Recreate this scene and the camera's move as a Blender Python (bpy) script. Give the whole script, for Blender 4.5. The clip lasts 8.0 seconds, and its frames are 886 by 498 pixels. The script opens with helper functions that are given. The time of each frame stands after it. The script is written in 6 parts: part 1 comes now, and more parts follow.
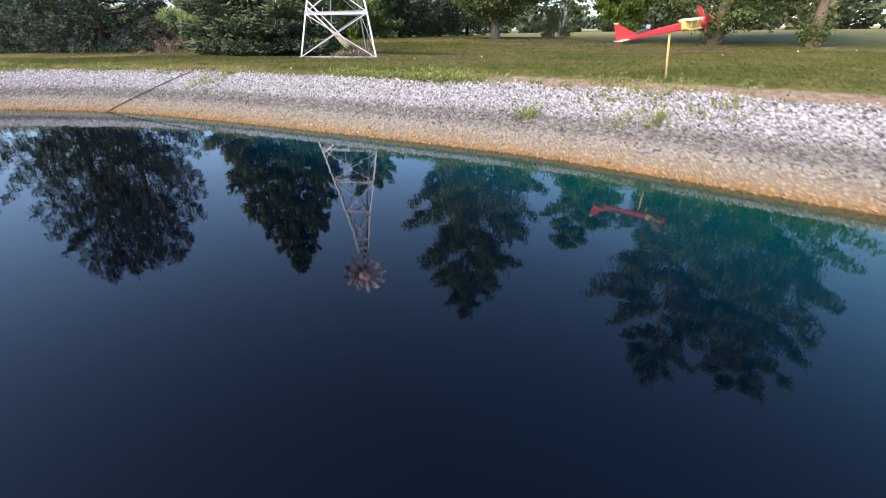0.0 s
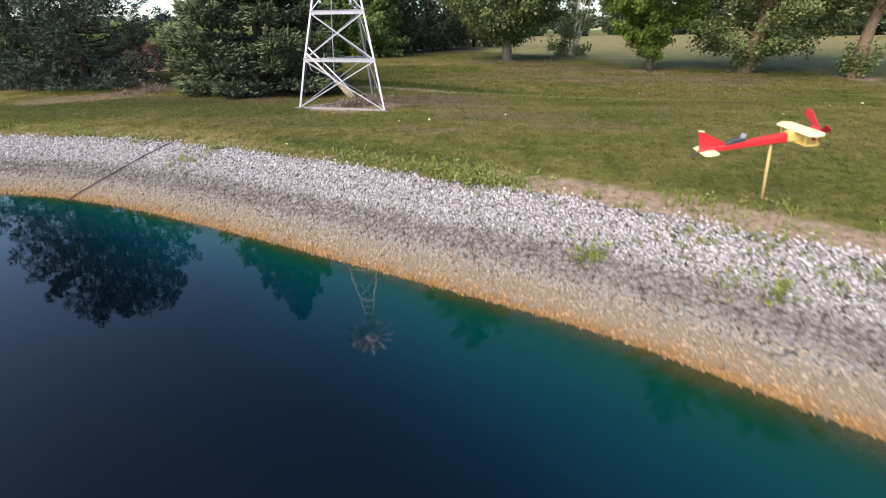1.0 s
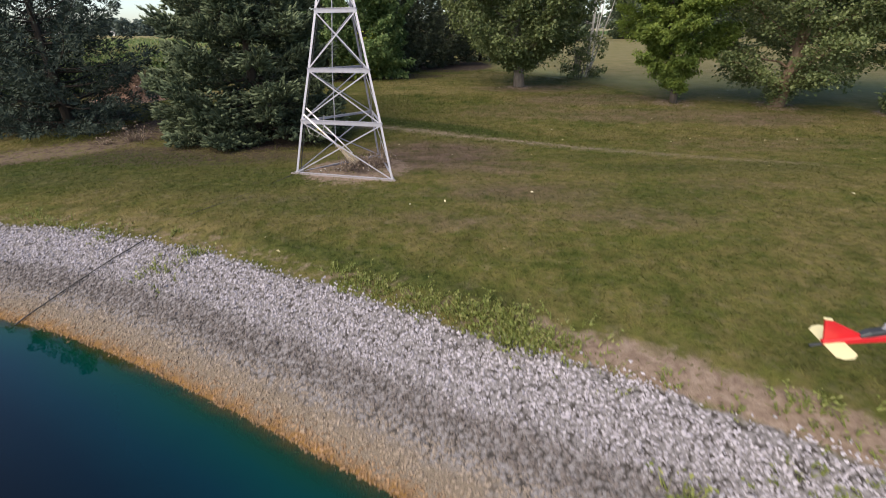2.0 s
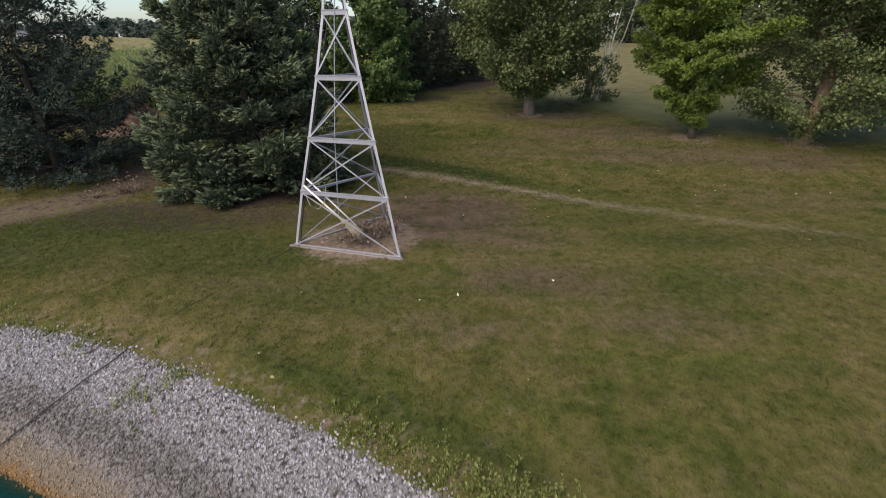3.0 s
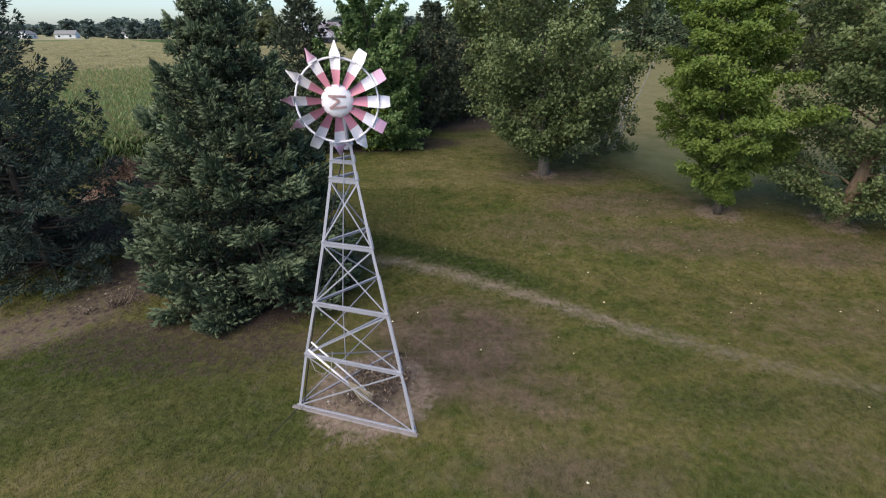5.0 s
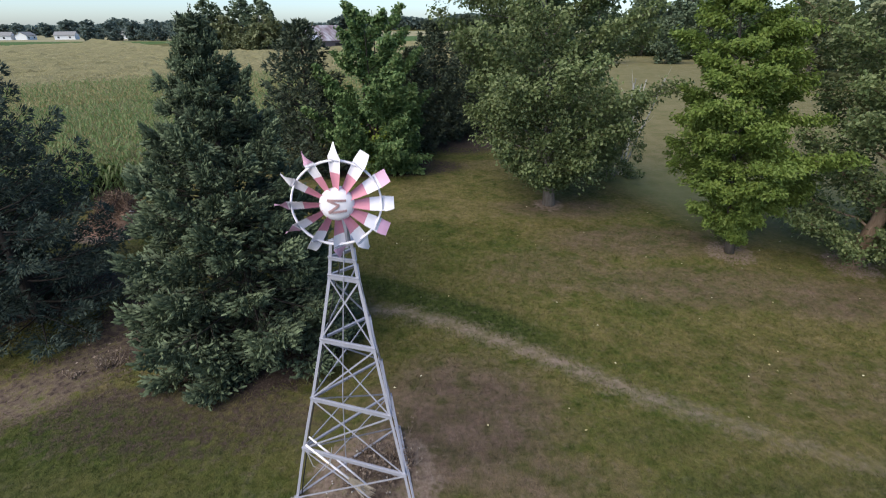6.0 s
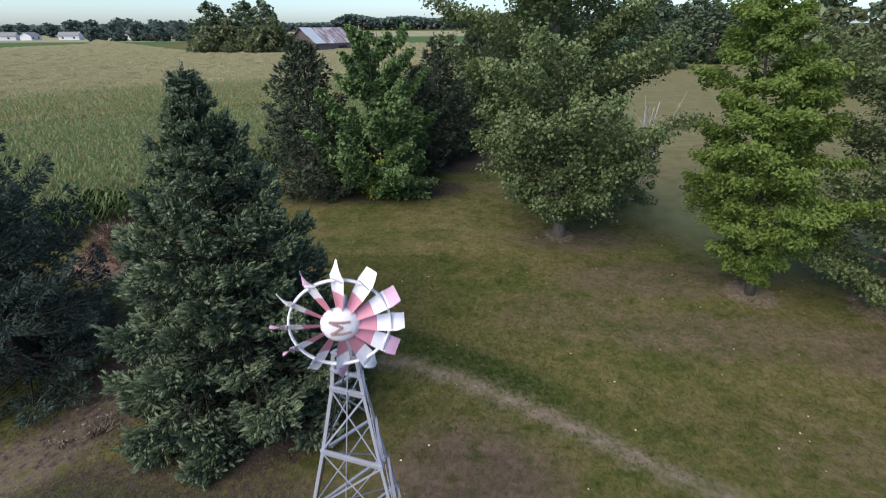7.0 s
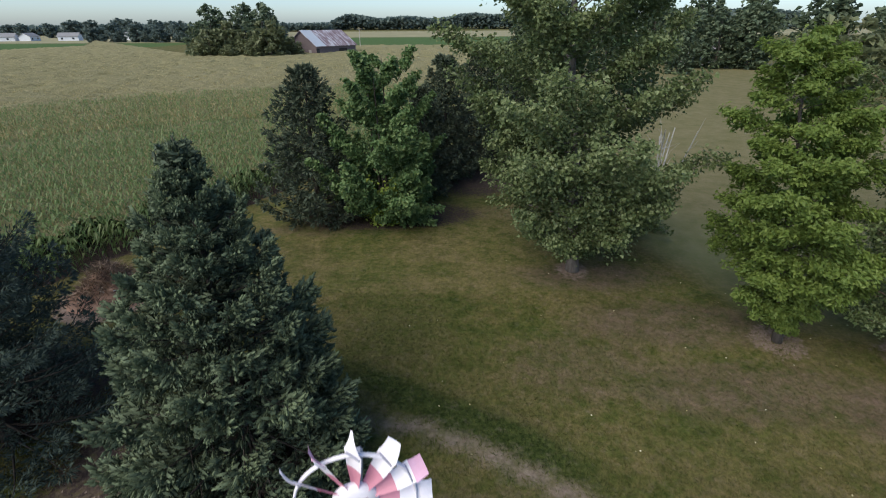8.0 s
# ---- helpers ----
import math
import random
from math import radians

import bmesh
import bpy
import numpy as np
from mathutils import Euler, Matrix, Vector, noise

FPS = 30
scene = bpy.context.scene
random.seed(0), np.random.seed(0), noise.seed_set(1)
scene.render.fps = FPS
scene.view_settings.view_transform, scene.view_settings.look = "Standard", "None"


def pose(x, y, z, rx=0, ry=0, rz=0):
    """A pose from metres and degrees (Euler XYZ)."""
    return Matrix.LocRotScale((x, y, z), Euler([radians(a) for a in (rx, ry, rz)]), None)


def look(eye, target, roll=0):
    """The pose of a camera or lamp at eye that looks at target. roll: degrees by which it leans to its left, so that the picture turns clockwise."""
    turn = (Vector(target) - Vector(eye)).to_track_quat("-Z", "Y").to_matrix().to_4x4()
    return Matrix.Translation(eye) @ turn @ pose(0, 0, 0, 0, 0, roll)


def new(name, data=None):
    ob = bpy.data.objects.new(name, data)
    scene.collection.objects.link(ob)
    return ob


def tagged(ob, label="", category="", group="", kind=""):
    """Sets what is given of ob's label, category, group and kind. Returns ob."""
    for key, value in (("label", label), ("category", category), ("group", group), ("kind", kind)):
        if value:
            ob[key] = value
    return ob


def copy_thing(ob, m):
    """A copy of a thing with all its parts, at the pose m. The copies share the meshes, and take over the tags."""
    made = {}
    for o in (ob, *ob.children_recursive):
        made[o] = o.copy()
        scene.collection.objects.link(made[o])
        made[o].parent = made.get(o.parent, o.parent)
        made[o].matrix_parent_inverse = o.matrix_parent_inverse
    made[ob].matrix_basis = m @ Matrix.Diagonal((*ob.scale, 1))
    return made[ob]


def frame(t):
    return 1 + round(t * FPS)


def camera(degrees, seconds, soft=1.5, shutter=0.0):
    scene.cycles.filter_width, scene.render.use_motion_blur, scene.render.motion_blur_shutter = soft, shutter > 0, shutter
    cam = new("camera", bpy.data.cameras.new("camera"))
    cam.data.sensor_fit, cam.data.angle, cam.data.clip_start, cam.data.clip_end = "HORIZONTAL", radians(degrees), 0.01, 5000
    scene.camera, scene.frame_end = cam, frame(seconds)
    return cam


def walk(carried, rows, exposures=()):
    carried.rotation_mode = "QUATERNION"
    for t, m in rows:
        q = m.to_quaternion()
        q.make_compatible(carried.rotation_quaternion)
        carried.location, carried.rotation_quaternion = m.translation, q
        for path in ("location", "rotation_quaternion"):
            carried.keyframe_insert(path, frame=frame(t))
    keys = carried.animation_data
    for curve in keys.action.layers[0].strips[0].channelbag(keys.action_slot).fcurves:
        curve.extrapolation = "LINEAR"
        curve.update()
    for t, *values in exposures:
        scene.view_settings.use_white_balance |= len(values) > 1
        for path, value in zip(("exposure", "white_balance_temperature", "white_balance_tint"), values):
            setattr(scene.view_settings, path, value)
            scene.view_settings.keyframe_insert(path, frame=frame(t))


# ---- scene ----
cam = camera(87.2, 8.0, soft=1.0, shutter=0.35)
METRES, EYE, TILT, LEAN, TURN = 16.5, 0.8, -25.0, 0.5, 0.0
ROWS = [
    (0.0, 0.0, 0.0, 0.0, -0.0, 0.0, 0.0),
    (0.5, -0.0138, 0.0498, 0.0629, 0.08, -0.06, -0.06),
    (1.0, -0.0252, 0.0987, 0.1294, 0.18, -0.18, -0.06),
    (1.5, -0.0358, 0.1472, 0.1949, 0.33, -0.22, -0.11),
    (2.0, -0.0449, 0.188, 0.2557, 0.44, -0.24, -0.13),
    (3.5, -0.0616, 0.26, 0.4203, 1.05, -0.42, -0.55),
    (4.0, -0.0676, 0.2753, 0.4727, 1.21, -0.5, -0.64),
    (4.5, -0.073, 0.2893, 0.5251, 1.33, -0.6, -0.75),
    (6.0, -0.0878, 0.3406, 0.6766, 1.34, -0.68, -0.8),
    (6.5, -0.0929, 0.3622, 0.725, 1.51, -0.78, -0.9),
    (7.0, -0.1014, 0.3881, 0.7729, 1.67, -0.8, -0.97),
    (7.5, -0.1142, 0.4164, 0.8226, 1.63, -0.81, -0.97),
    (8.0, -0.1278, 0.4472, 0.8741, 1.67, -0.88, -0.98),
]
walk(cam, [(t, pose(0, 0, EYE, TILT, LEAN, TURN) @ pose(METRES * x, METRES * y, METRES * z, 90 + pitch, roll, yaw)) for t, x, y, z, yaw, pitch, roll in ROWS],
     exposures=[(0.0, 1.93, 6150, 10), (1.0, 1.68, 6450, 9), (1.5, 1.45, 6500, 10), (2.0, 1.17, 6450, 11), (3.5, 0.80, 6300, 9), (4.5, 0.95, 6000, 8), (6.0, 0.98, 5680, 8), (7.5, 0.97, 5560, 8), (8.0, 0.72, 5600, 7)])
# ---------------------------------------------------------------- world, sun
W_LEVEL = -0.73          # pond surface
SUN_EL, SUN_AZ = 46.0, 222.0   # degrees; azimuth clockwise from +y

world = bpy.data.worlds.new("sky")
scene.world = world
world.use_nodes = True
_nt = world.node_tree
_sky = _nt.nodes.new("ShaderNodeTexSky")
_sky.sky_type = "NISHITA"
_sky.sun_disc = False
_sky.sun_elevation = radians(SUN_EL)
_sky.sun_rotation = radians(SUN_AZ)
_sky.air_density, _sky.dust_density, _sky.ozone_density = 0.85, 1.0, 1.2
_bg = _nt.nodes["Background"]
_bg.inputs["Strength"].default_value = 0.098
_nt.links.new(_sky.outputs[0], _bg.inputs["Color"])

_sd = Vector((math.sin(radians(SUN_AZ)) * math.cos(radians(SUN_EL)), math.cos(radians(SUN_AZ)) * math.cos(radians(SUN_EL)), math.sin(radians(SUN_EL))))
sun = new("sun", bpy.data.lights.new("sun", "SUN"))
sun.data.energy, sun.data.angle, sun.data.color = 2.4, radians(60), (1.0, 0.84, 0.60)
sun.matrix_world = look(_sd * 100, (0, 0, 0))

# ---------------------------------------------------------------- small tools


def mesh_np(name, V, F, mat=None, attrs=None, smooth=False):
    """A mesh from numpy arrays: V (n,3), F (m,3) or (m,4), or a list of such arrays."""
    me = bpy.data.meshes.new(name)
    V = np.asarray(V, np.float32)
    Fs = [np.asarray(f, np.int32) for f in (F if isinstance(F, list) else [F]) if len(f)]
    loops = np.concatenate([f.ravel() for f in Fs])
    sizes = np.concatenate([np.full(len(f), f.shape[1], np.int32) for f in Fs])
    me.vertices.add(len(V))
    me.vertices.foreach_set("co", V.ravel())
    me.loops.add(len(loops))
    me.loops.foreach_set("vertex_index", loops)
    me.polygons.add(len(sizes))
    me.polygons.foreach_set("loop_start", np.concatenate([[0], np.cumsum(sizes)[:-1]]).astype(np.int32))
    me.polygons.foreach_set("loop_total", sizes)
    me.polygons.foreach_set("use_smooth", np.full(len(sizes), bool(smooth)))
    for key, val in (attrs or {}).items():
        me.attributes.new(key, "FLOAT", "POINT").data.foreach_set("value", np.asarray(val, np.float32))
    me.update(calc_edges=True)
    if mat:
        me.materials.append(mat)
    return me


def thing(name, label, category, at=(0, 0, 0), group="", kind="", data=None):
    ob = new(name, data)
    ob.location = at
    return tagged(ob, label, category, group, kind)


def part(name, mesh, parent, label="", at=None):
    ob = new(name, mesh)
    ob.parent = parent
    if at is not None:
        ob.location = at
    if label:
        ob["label"] = label
    return ob


class Geo:
    """Collects shapes into one mesh."""

    def __init__(self):
        self.V, self.T, self.Q, self.n = [], [], [], 0

    def add(self, V, T=(), Q=()):
        V = np.asarray(V, float).reshape(-1, 3)
        self.V.append(V)
        if len(T):
            self.T.append(np.asarray(T, int).reshape(-1, 3) + self.n)
        if len(Q):
            self.Q.append(np.asarray(Q, int).reshape(-1, 4) + self.n)
        self.n += len(V)
        return self

    def beam(self, p, q, w, d, up=(0, 0, 1)):
        """A bar of section w x d from p to q, with chamfered long edges."""
        p, q = np.asarray(p, float), np.asarray(q, float)
        a = q - p
        a /= np.linalg.norm(a)
        s = np.cross(a, up)
        if np.linalg.norm(s) < 1e-4:
            s = np.cross(a, (0, 1, 0.01))
        s /= np.linalg.norm(s)
        u = np.cross(s, a)
        c = 0.18 * min(w, d)
        prof = [(-w / 2 + c, -d / 2), (w / 2 - c, -d / 2), (w / 2, -d / 2 + c), (w / 2, d / 2 - c), (w / 2 - c, d / 2), (-w / 2 + c, d / 2), (-w / 2, d / 2 - c), (-w / 2, -d / 2 + c)]
        V = [p + x * s + y * u for x, y in prof] + [q + x * s + y * u for x, y in prof]
        Q = [(i, (i + 1) % 8, 8 + (i + 1) % 8, 8 + i) for i in range(8)]
        Q += [(0, 7, 6, 1), (1, 6, 5, 2), (2, 5, 4, 3), (8, 9, 14, 15), (9, 10, 13, 14), (10, 11, 12, 13)]
        return self.add(V, (), Q)

    def angle_iron(self, p, q, w, th, in1, in2):
        """An L section from p to q, its flanges towards in1 and in2."""
        p, q, in1, in2 = (np.asarray(v, float) for v in (p, q, in1, in2))
        o = np.array([(0, 0), (w, 0), (w, th), (th, th), (th, w), (0, w)])
        V = [e + x * in1 + y * in2 for e in (p, q) for x, y in o]
        Q = [(i, (i + 1) % 6, 6 + (i + 1) % 6, 6 + i) for i in range(6)] + [(0, 1, 2, 3), (0, 3, 4, 5), (9, 8, 7, 6), (11, 10, 9, 6)]
        return self.add(V, (), Q)

    def tube(self, pts, radii, sides=8, cap=True):
        pts = np.asarray(pts, float)
        radii = np.broadcast_to(radii, len(pts))
        t = np.gradient(pts, axis=0)
        t /= np.linalg.norm(t, axis=1)[:, None] + 1e-9
        ref = np.array([0.31, 0.2, 1.0]) if abs(t[0, 2]) < 0.9 else np.array([1.0, 0.1, 0.0])
        s = np.cross(t, ref)
        s /= np.linalg.norm(s, axis=1)[:, None] + 1e-9
        u = np.cross(t, s)
        a = np.linspace(0, 2 * np.pi, sides, endpoint=False)
        ring = np.cos(a)[None, :, None] * s[:, None] + np.sin(a)[None, :, None] * u[:, None]
        V = (pts[:, None] + ring * np.asarray(radii)[:, None, None]).reshape(-1, 3)
        i, j = np.meshgrid(np.arange(len(pts) - 1), np.arange(sides), indexing="ij")
        b, c = i * sides + j, i * sides + (j + 1) % sides
        Q = np.stack([b, c, c + sides, b + sides], -1).reshape(-1, 4)
        T = []
        if cap:
            V = np.concatenate([V, pts[:1], pts[-1:]])
            n = len(V)
            k = np.arange(sides)
            T = np.concatenate([np.stack([np.full(sides, n - 2), (k + 1) % sides, k], 1), np.stack([np.full(sides, n - 1), (len(pts) - 1) * sides + k, (len(pts) - 1) * sides + (k + 1) % sides], 1)])
        return self.add(V, T, Q)

    def mesh(self, name, mat, smooth=False):
        F = ([np.concatenate(self.T)] if self.T else []) + ([np.concatenate(self.Q)] if self.Q else [])
        return mesh_np(name, np.concatenate(self.V), F, mat, smooth=smooth)


# ---------------------------------------------------------------- materials
def material(name):
    m = bpy.data.materials.new(name)
    m.use_nodes = True
    return m, m.node_tree.nodes, m.node_tree.links, m.node_tree.nodes["Principled BSDF"]


def noise_tex(n, l, vec, scale, detail=4, rough=0.55):
    t = n.new("ShaderNodeTexNoise")
    t.inputs["Scale"].default_value, t.inputs["Detail"].default_value, t.inputs["Roughness"].default_value = scale, detail, rough
    if vec:
        l.new(vec, t.inputs["Vector"])
    return t.outputs["Fac"]


def ramp(n, l, fac, stops):
    r = n.new("ShaderNodeValToRGB")
    e = r.color_ramp.elements
    while len(e) < len(stops):
        e.new(0.5)
    for k, (p, c) in enumerate(stops):
        e[k].position, e[k].color = p, (*c, 1) if len(c) == 3 else c
    l.new(fac, r.inputs[0])
    return r.outputs["Color"]


def mix(n, l, fac, a, b, mode="MIX"):
    m = n.new("ShaderNodeMix")
    m.data_type, m.blend_type = "RGBA", mode
    for sock, v in ((m.inputs["Factor"], fac), (m.inputs["A"], a), (m.inputs["B"], b)):
        if isinstance(v, bpy.types.NodeSocket):
            l.new(v, sock)
        else:
            sock.default_value = v if not isinstance(v, tuple) or len(v) == 4 else (*v, 1)
    return m.outputs["Result"]


def maths(n, l, op, a, b=0.0):
    m = n.new("ShaderNodeMath")
    m.operation = op
    for sock, v in zip(m.inputs, (a, b)):
        if isinstance(v, bpy.types.NodeSocket):
            l.new(v, sock)
        else:
            sock.default_value = v
    return m.outputs[0]


def bump(n, l, bsdf, height, strength, dist):
    b = n.new("ShaderNodeBump")
    b.inputs["Strength"].default_value, b.inputs["Distance"].default_value = strength, dist
    l.new(height, b.inputs["Height"])
    l.new(b.outputs[0], bsdf.inputs["Normal"])


def simple(name, col, rough=0.6, metal=0.0, var=0.25, scale=6.0, bmp=0.0, dark=None):
    """Paint, wood or metal with mottling and fine wear."""
    m, n, l, b = material(name)
    pos = n.new("ShaderNodeTexCoord").outputs["Object"]
    f = noise_tex(n, l, pos, scale, 6)
    g = noise_tex(n, l, pos, scale * 9, 3)
    lo = dark or tuple(c * (1 - var) for c in col)
    c = mix(n, l, f, lo, tuple(min(1, c * (1 + var * 0.5)) for c in col))
    c = mix(n, l, maths(n, l, "MULTIPLY", g, 0.35), c, lo)
    l.new(c, b.inputs["Base Color"])
    l.new(maths(n, l, "ADD", maths(n, l, "MULTIPLY", f, 0.25), rough - 0.12), b.inputs["Roughness"])
    b.inputs["Metallic"].default_value = metal
    if bmp:
        bump(n, l, b, g, bmp, 0.01)
    return m


def leafy(name, c0, c1, c2, trans=0.25, rough=0.55, tip=None):
    """Leaves: each its own tint, thin enough to let some light through."""
    m, n, l, b = material(name)
    geo = n.new("ShaderNodeNewGeometry")
    col = ramp(n, l, geo.outputs["Random Per Island"], [(0.0, c0), (0.55, c1), (1.0, c2)])
    big = noise_tex(n, l, geo.outputs["Position"], 0.7, 2)
    col = mix(n, l, big, mix(n, l, 0.45, col, c0), col)
    # attribute tip: paler ends, plus top light and inner shade put into the tint
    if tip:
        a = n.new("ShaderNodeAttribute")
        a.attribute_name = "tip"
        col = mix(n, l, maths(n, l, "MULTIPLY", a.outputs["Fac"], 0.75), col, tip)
    l.new(col, b.inputs["Base Color"])
    b.inputs["Roughness"].default_value = rough
    b.inputs["Specular IOR Level"].default_value = 0.35
    if trans:
        t = n.new("ShaderNodeBsdfTranslucent")
        l.new(col, t.inputs["Color"])
        mx = n.new("ShaderNodeMixShader")
        mx.inputs[0].default_value = trans
        l.new(b.outputs[0], mx.inputs[1])
        l.new(t.outputs[0], mx.inputs[2])
        l.new(mx.outputs[0], n["Material Output"].inputs["Surface"])
    return m


def lawn_colour(n, l, pos):
    """Patchy late-summer turf: green, olive and straw, in metres."""
    mp = n.new("ShaderNodeMapping")
    mp.inputs["Rotation"].default_value = (0, 0, radians(-24))
    mp.inputs["Scale"].default_value = (0.30, 1.0, 1.0)
    l.new(pos, mp.inputs[0])
    a = noise_tex(n, l, pos, 0.20, 5, 0.65)
    s = noise_tex(n, l, mp.outputs[0], 0.9, 5, 0.65)
    b = noise_tex(n, l, pos, 1.5, 5, 0.7)
    t = noise_tex(n, l, pos, 7.0, 4, 0.65)
    clump = noise_tex(n, l, pos, 3.6, 4, 0.65)
    mixed = maths(n, l, "ADD", maths(n, l, "MULTIPLY", a, 0.38), maths(n, l, "ADD", maths(n, l, "MULTIPLY", s, 0.24), maths(n, l, "ADD", maths(n, l, "MULTIPLY", b, 0.2), maths(n, l, "MULTIPLY", clump, 0.3))))
    mixed = maths(n, l, "SUBTRACT", mixed, 0.06)
    sep = n.new("ShaderNodeSeparateXYZ")
    l.new(pos, sep.inputs[0])
    fresh = n.new("ShaderNodeMapRange")      # greener turf towards the pond
    fresh.inputs["From Min"].default_value, fresh.inputs["From Max"].default_value = 13.2, 8.0
    l.new(maths(n, l, "SUBTRACT", sep.outputs["Y"], maths(n, l, "MULTIPLY", sep.outputs["X"], 0.2)), fresh.inputs["Value"])
    c = ramp(n, l, mixed, [(0.36, (0.053, 0.076, 0.017)), (0.45, (0.090, 0.099, 0.027)), (0.53, (0.121, 0.112, 0.041)), (0.63, (0.154, 0.131, 0.066))])

    c = mix(n, l, maths(n, l, "MULTIPLY", fresh.outputs[0], 0.75), c, ramp(n, l, mixed, [(0.36, (0.053, 0.074, 0.015)), (0.46, (0.089, 0.100, 0.026)), (0.56, (0.117, 0.109, 0.041)), (0.65, (0.132, 0.112, 0.060))]))

    def soft(key, lo, hi):
        at = n.new("ShaderNodeAttribute")
        at.attribute_name = key
        mr = n.new("ShaderNodeMapRange")
        mr.inputs["From Min"].default_value, mr.inputs["From Max"].default_value = lo, hi
        l.new(maths(n, l, "ADD", at.outputs["Fac"], maths(n, l, "ADD", maths(n, l, "MULTIPLY", b, 1.3), -0.65)), mr.inputs["Value"])
        return mr.outputs[0]

    c = mix(n, l, soft("dead", 0.20, 0.90), c, ramp(n, l, s, [(0.35, (0.082, 0.063, 0.047)), (0.65, (0.135, 0.103, 0.079))]))
    c = mix(n, l, soft("dark_green", 0.15, 0.85), c, ramp(n, l, t, [(0.3, (0.029, 0.046, 0.011)), (0.7, (0.061, 0.078, 0.021))]))
    v = ramp(n, l, b, [(0.33, (0.72, 0.77, 0.70)), (0.5, (1.0, 1.0, 1.0)), (0.67, (1.20, 1.16, 1.16))])
    w = ramp(n, l, t, [(0.32, (0.72, 0.75, 0.70)), (0.5, (1.0, 1.0, 1.0)), (0.66, (1.18, 1.15, 1.14))])
    return mix(n, l, 1.0, mix(n, l, 1.0, c, v, "MULTIPLY"), w, "MULTIPLY")


def ground_material():
    m, n, l, b = material("ground")
    geo = n.new("ShaderNodeNewGeometry")
    pos = geo.outputs["Position"]

    def attr(key):
        a = n.new("ShaderNodeAttribute")
        a.attribute_name = key
        return a.outputs["Fac"]

    wob = noise_tex(n, l, pos, 5.0, 4)
    fine = noise_tex(n, l, pos, 45.0, 4, 0.7)
    grass = lawn_colour(n, l, pos)
    grass = mix(n, l, 0.5, grass, ramp(n, l, fine, [(0.25, (0.64, 0.58, 0.62)), (0.75, (1.28, 1.18, 1.25))]), "MULTIPLY")

    rough_grass = ramp(n, l, noise_tex(n, l, pos, 0.8, 6, 0.7), [(0.3, (0.118, 0.120, 0.050)), (0.5, (0.168, 0.152, 0.076)), (0.7, (0.218, 0.188, 0.108))])
    grass = mix(n, l, maths(n, l, "MULTIPLY", attr("meadow"), 0.8), grass, rough_grass)
    verge = ramp(n, l, noise_tex(n, l, pos, 1.1, 5, 0.65), [(0.3, (0.165, 0.190, 0.075)), (0.7, (0.240, 0.258, 0.118))])
    grass = mix(n, l, maths(n, l, "MULTIPLY", attr("verge"), 0.6), grass, verge)

    def mask(key, soft=0.35, uneven=1.1):
        s = maths(n, l, "ADD", attr(key), maths(n, l, "MULTIPLY", maths(n, l, "SUBTRACT", wob, 0.5), uneven))
        mr = n.new("ShaderNodeMapRange")
        mr.inputs["From Min"].default_value, mr.inputs["From Max"].default_value = 0.5 - soft / 2, 0.5 + soft / 2
        l.new(s, mr.inputs["Value"])
        return mr.outputs[0]

    dirt = ramp(n, l, noise_tex(n, l, pos, 9.0, 6, 0.65), [(0.3, (0.145, 0.102, 0.081)), (0.55, (0.246, 0.187, 0.149)), (0.8, (0.340, 0.281, 0.234))])
    col = mix(n, l, mask("dirt"), grass, dirt)
    worn = ramp(n, l, noise_tex(n, l, pos, 6.0, 6, 0.65), [(0.3, (0.167, 0.123, 0.100)), (0.55, (0.254, 0.198, 0.168)), (0.8, (0.352, 0.285, 0.248))])
    col = mix(n, l, mask("worn", 0.95, 0.9), col, worn)
    # dark floor: needle litter and soil, with shade under trees put into the tint
    shaded_litter = ramp(n, l, noise_tex(n, l, pos, 14.0, 5, 0.7), [(0.3, (0.032, 0.024, 0.020)), (0.55, (0.066, 0.049, 0.042)), (0.78, (0.16, 0.122, 0.104))])
    col = mix(n, l, mask("shaded_litter"), col, shaded_litter)
    crop = ramp(n, l, noise_tex(n, l, pos, 0.6, 5), [(0.3, (0.055, 0.095, 0.03)), (0.7, (0.085, 0.13, 0.04))])
    col = mix(n, l, mask("crop"), col, crop)
    straw = ramp(n, l, noise_tex(n, l, pos, 0.05, 5), [(0.3, (0.23, 0.215, 0.125)), (0.7, (0.30, 0.275, 0.165))])
    col = mix(n, l, mask("straw"), col, straw)
    vor = n.new("ShaderNodeTexVoronoi")
    vor.inputs["Scale"].default_value = 17.0
    l.new(pos, vor.inputs["Vector"])
    grv = ramp(n, l, vor.outputs["Distance"], [(0.0, (0.27, 0.26, 0.275)), (0.5, (0.18, 0.17, 0.18)), (0.8, (0.055, 0.05, 0.048))])
    col = mix(n, l, mask("gravel", 0.2), col, grv)
    silt = ramp(n, l, fine, [(0.3, (0.135, 0.110, 0.086)), (0.7, (0.225, 0.190, 0.155))])
    col = mix(n, l, mask("silt", 0.4), col, silt)
    mud = ramp(n, l, wob, [(0.3, (0.135, 0.078, 0.030)), (0.7, (0.225, 0.130, 0.052))])
    col = mix(n, l, mask("mud", 0.5), col, mud)
    l.new(col, b.inputs["Base Color"])
    b.inputs["Roughness"].default_value = 0.95
    b.inputs["Specular IOR Level"].default_value = 0.08
    bump(n, l, b, maths(n, l, "ADD", fine, maths(n, l, "MULTIPLY", wob, 0.6)), 0.6, 0.05)
    return m


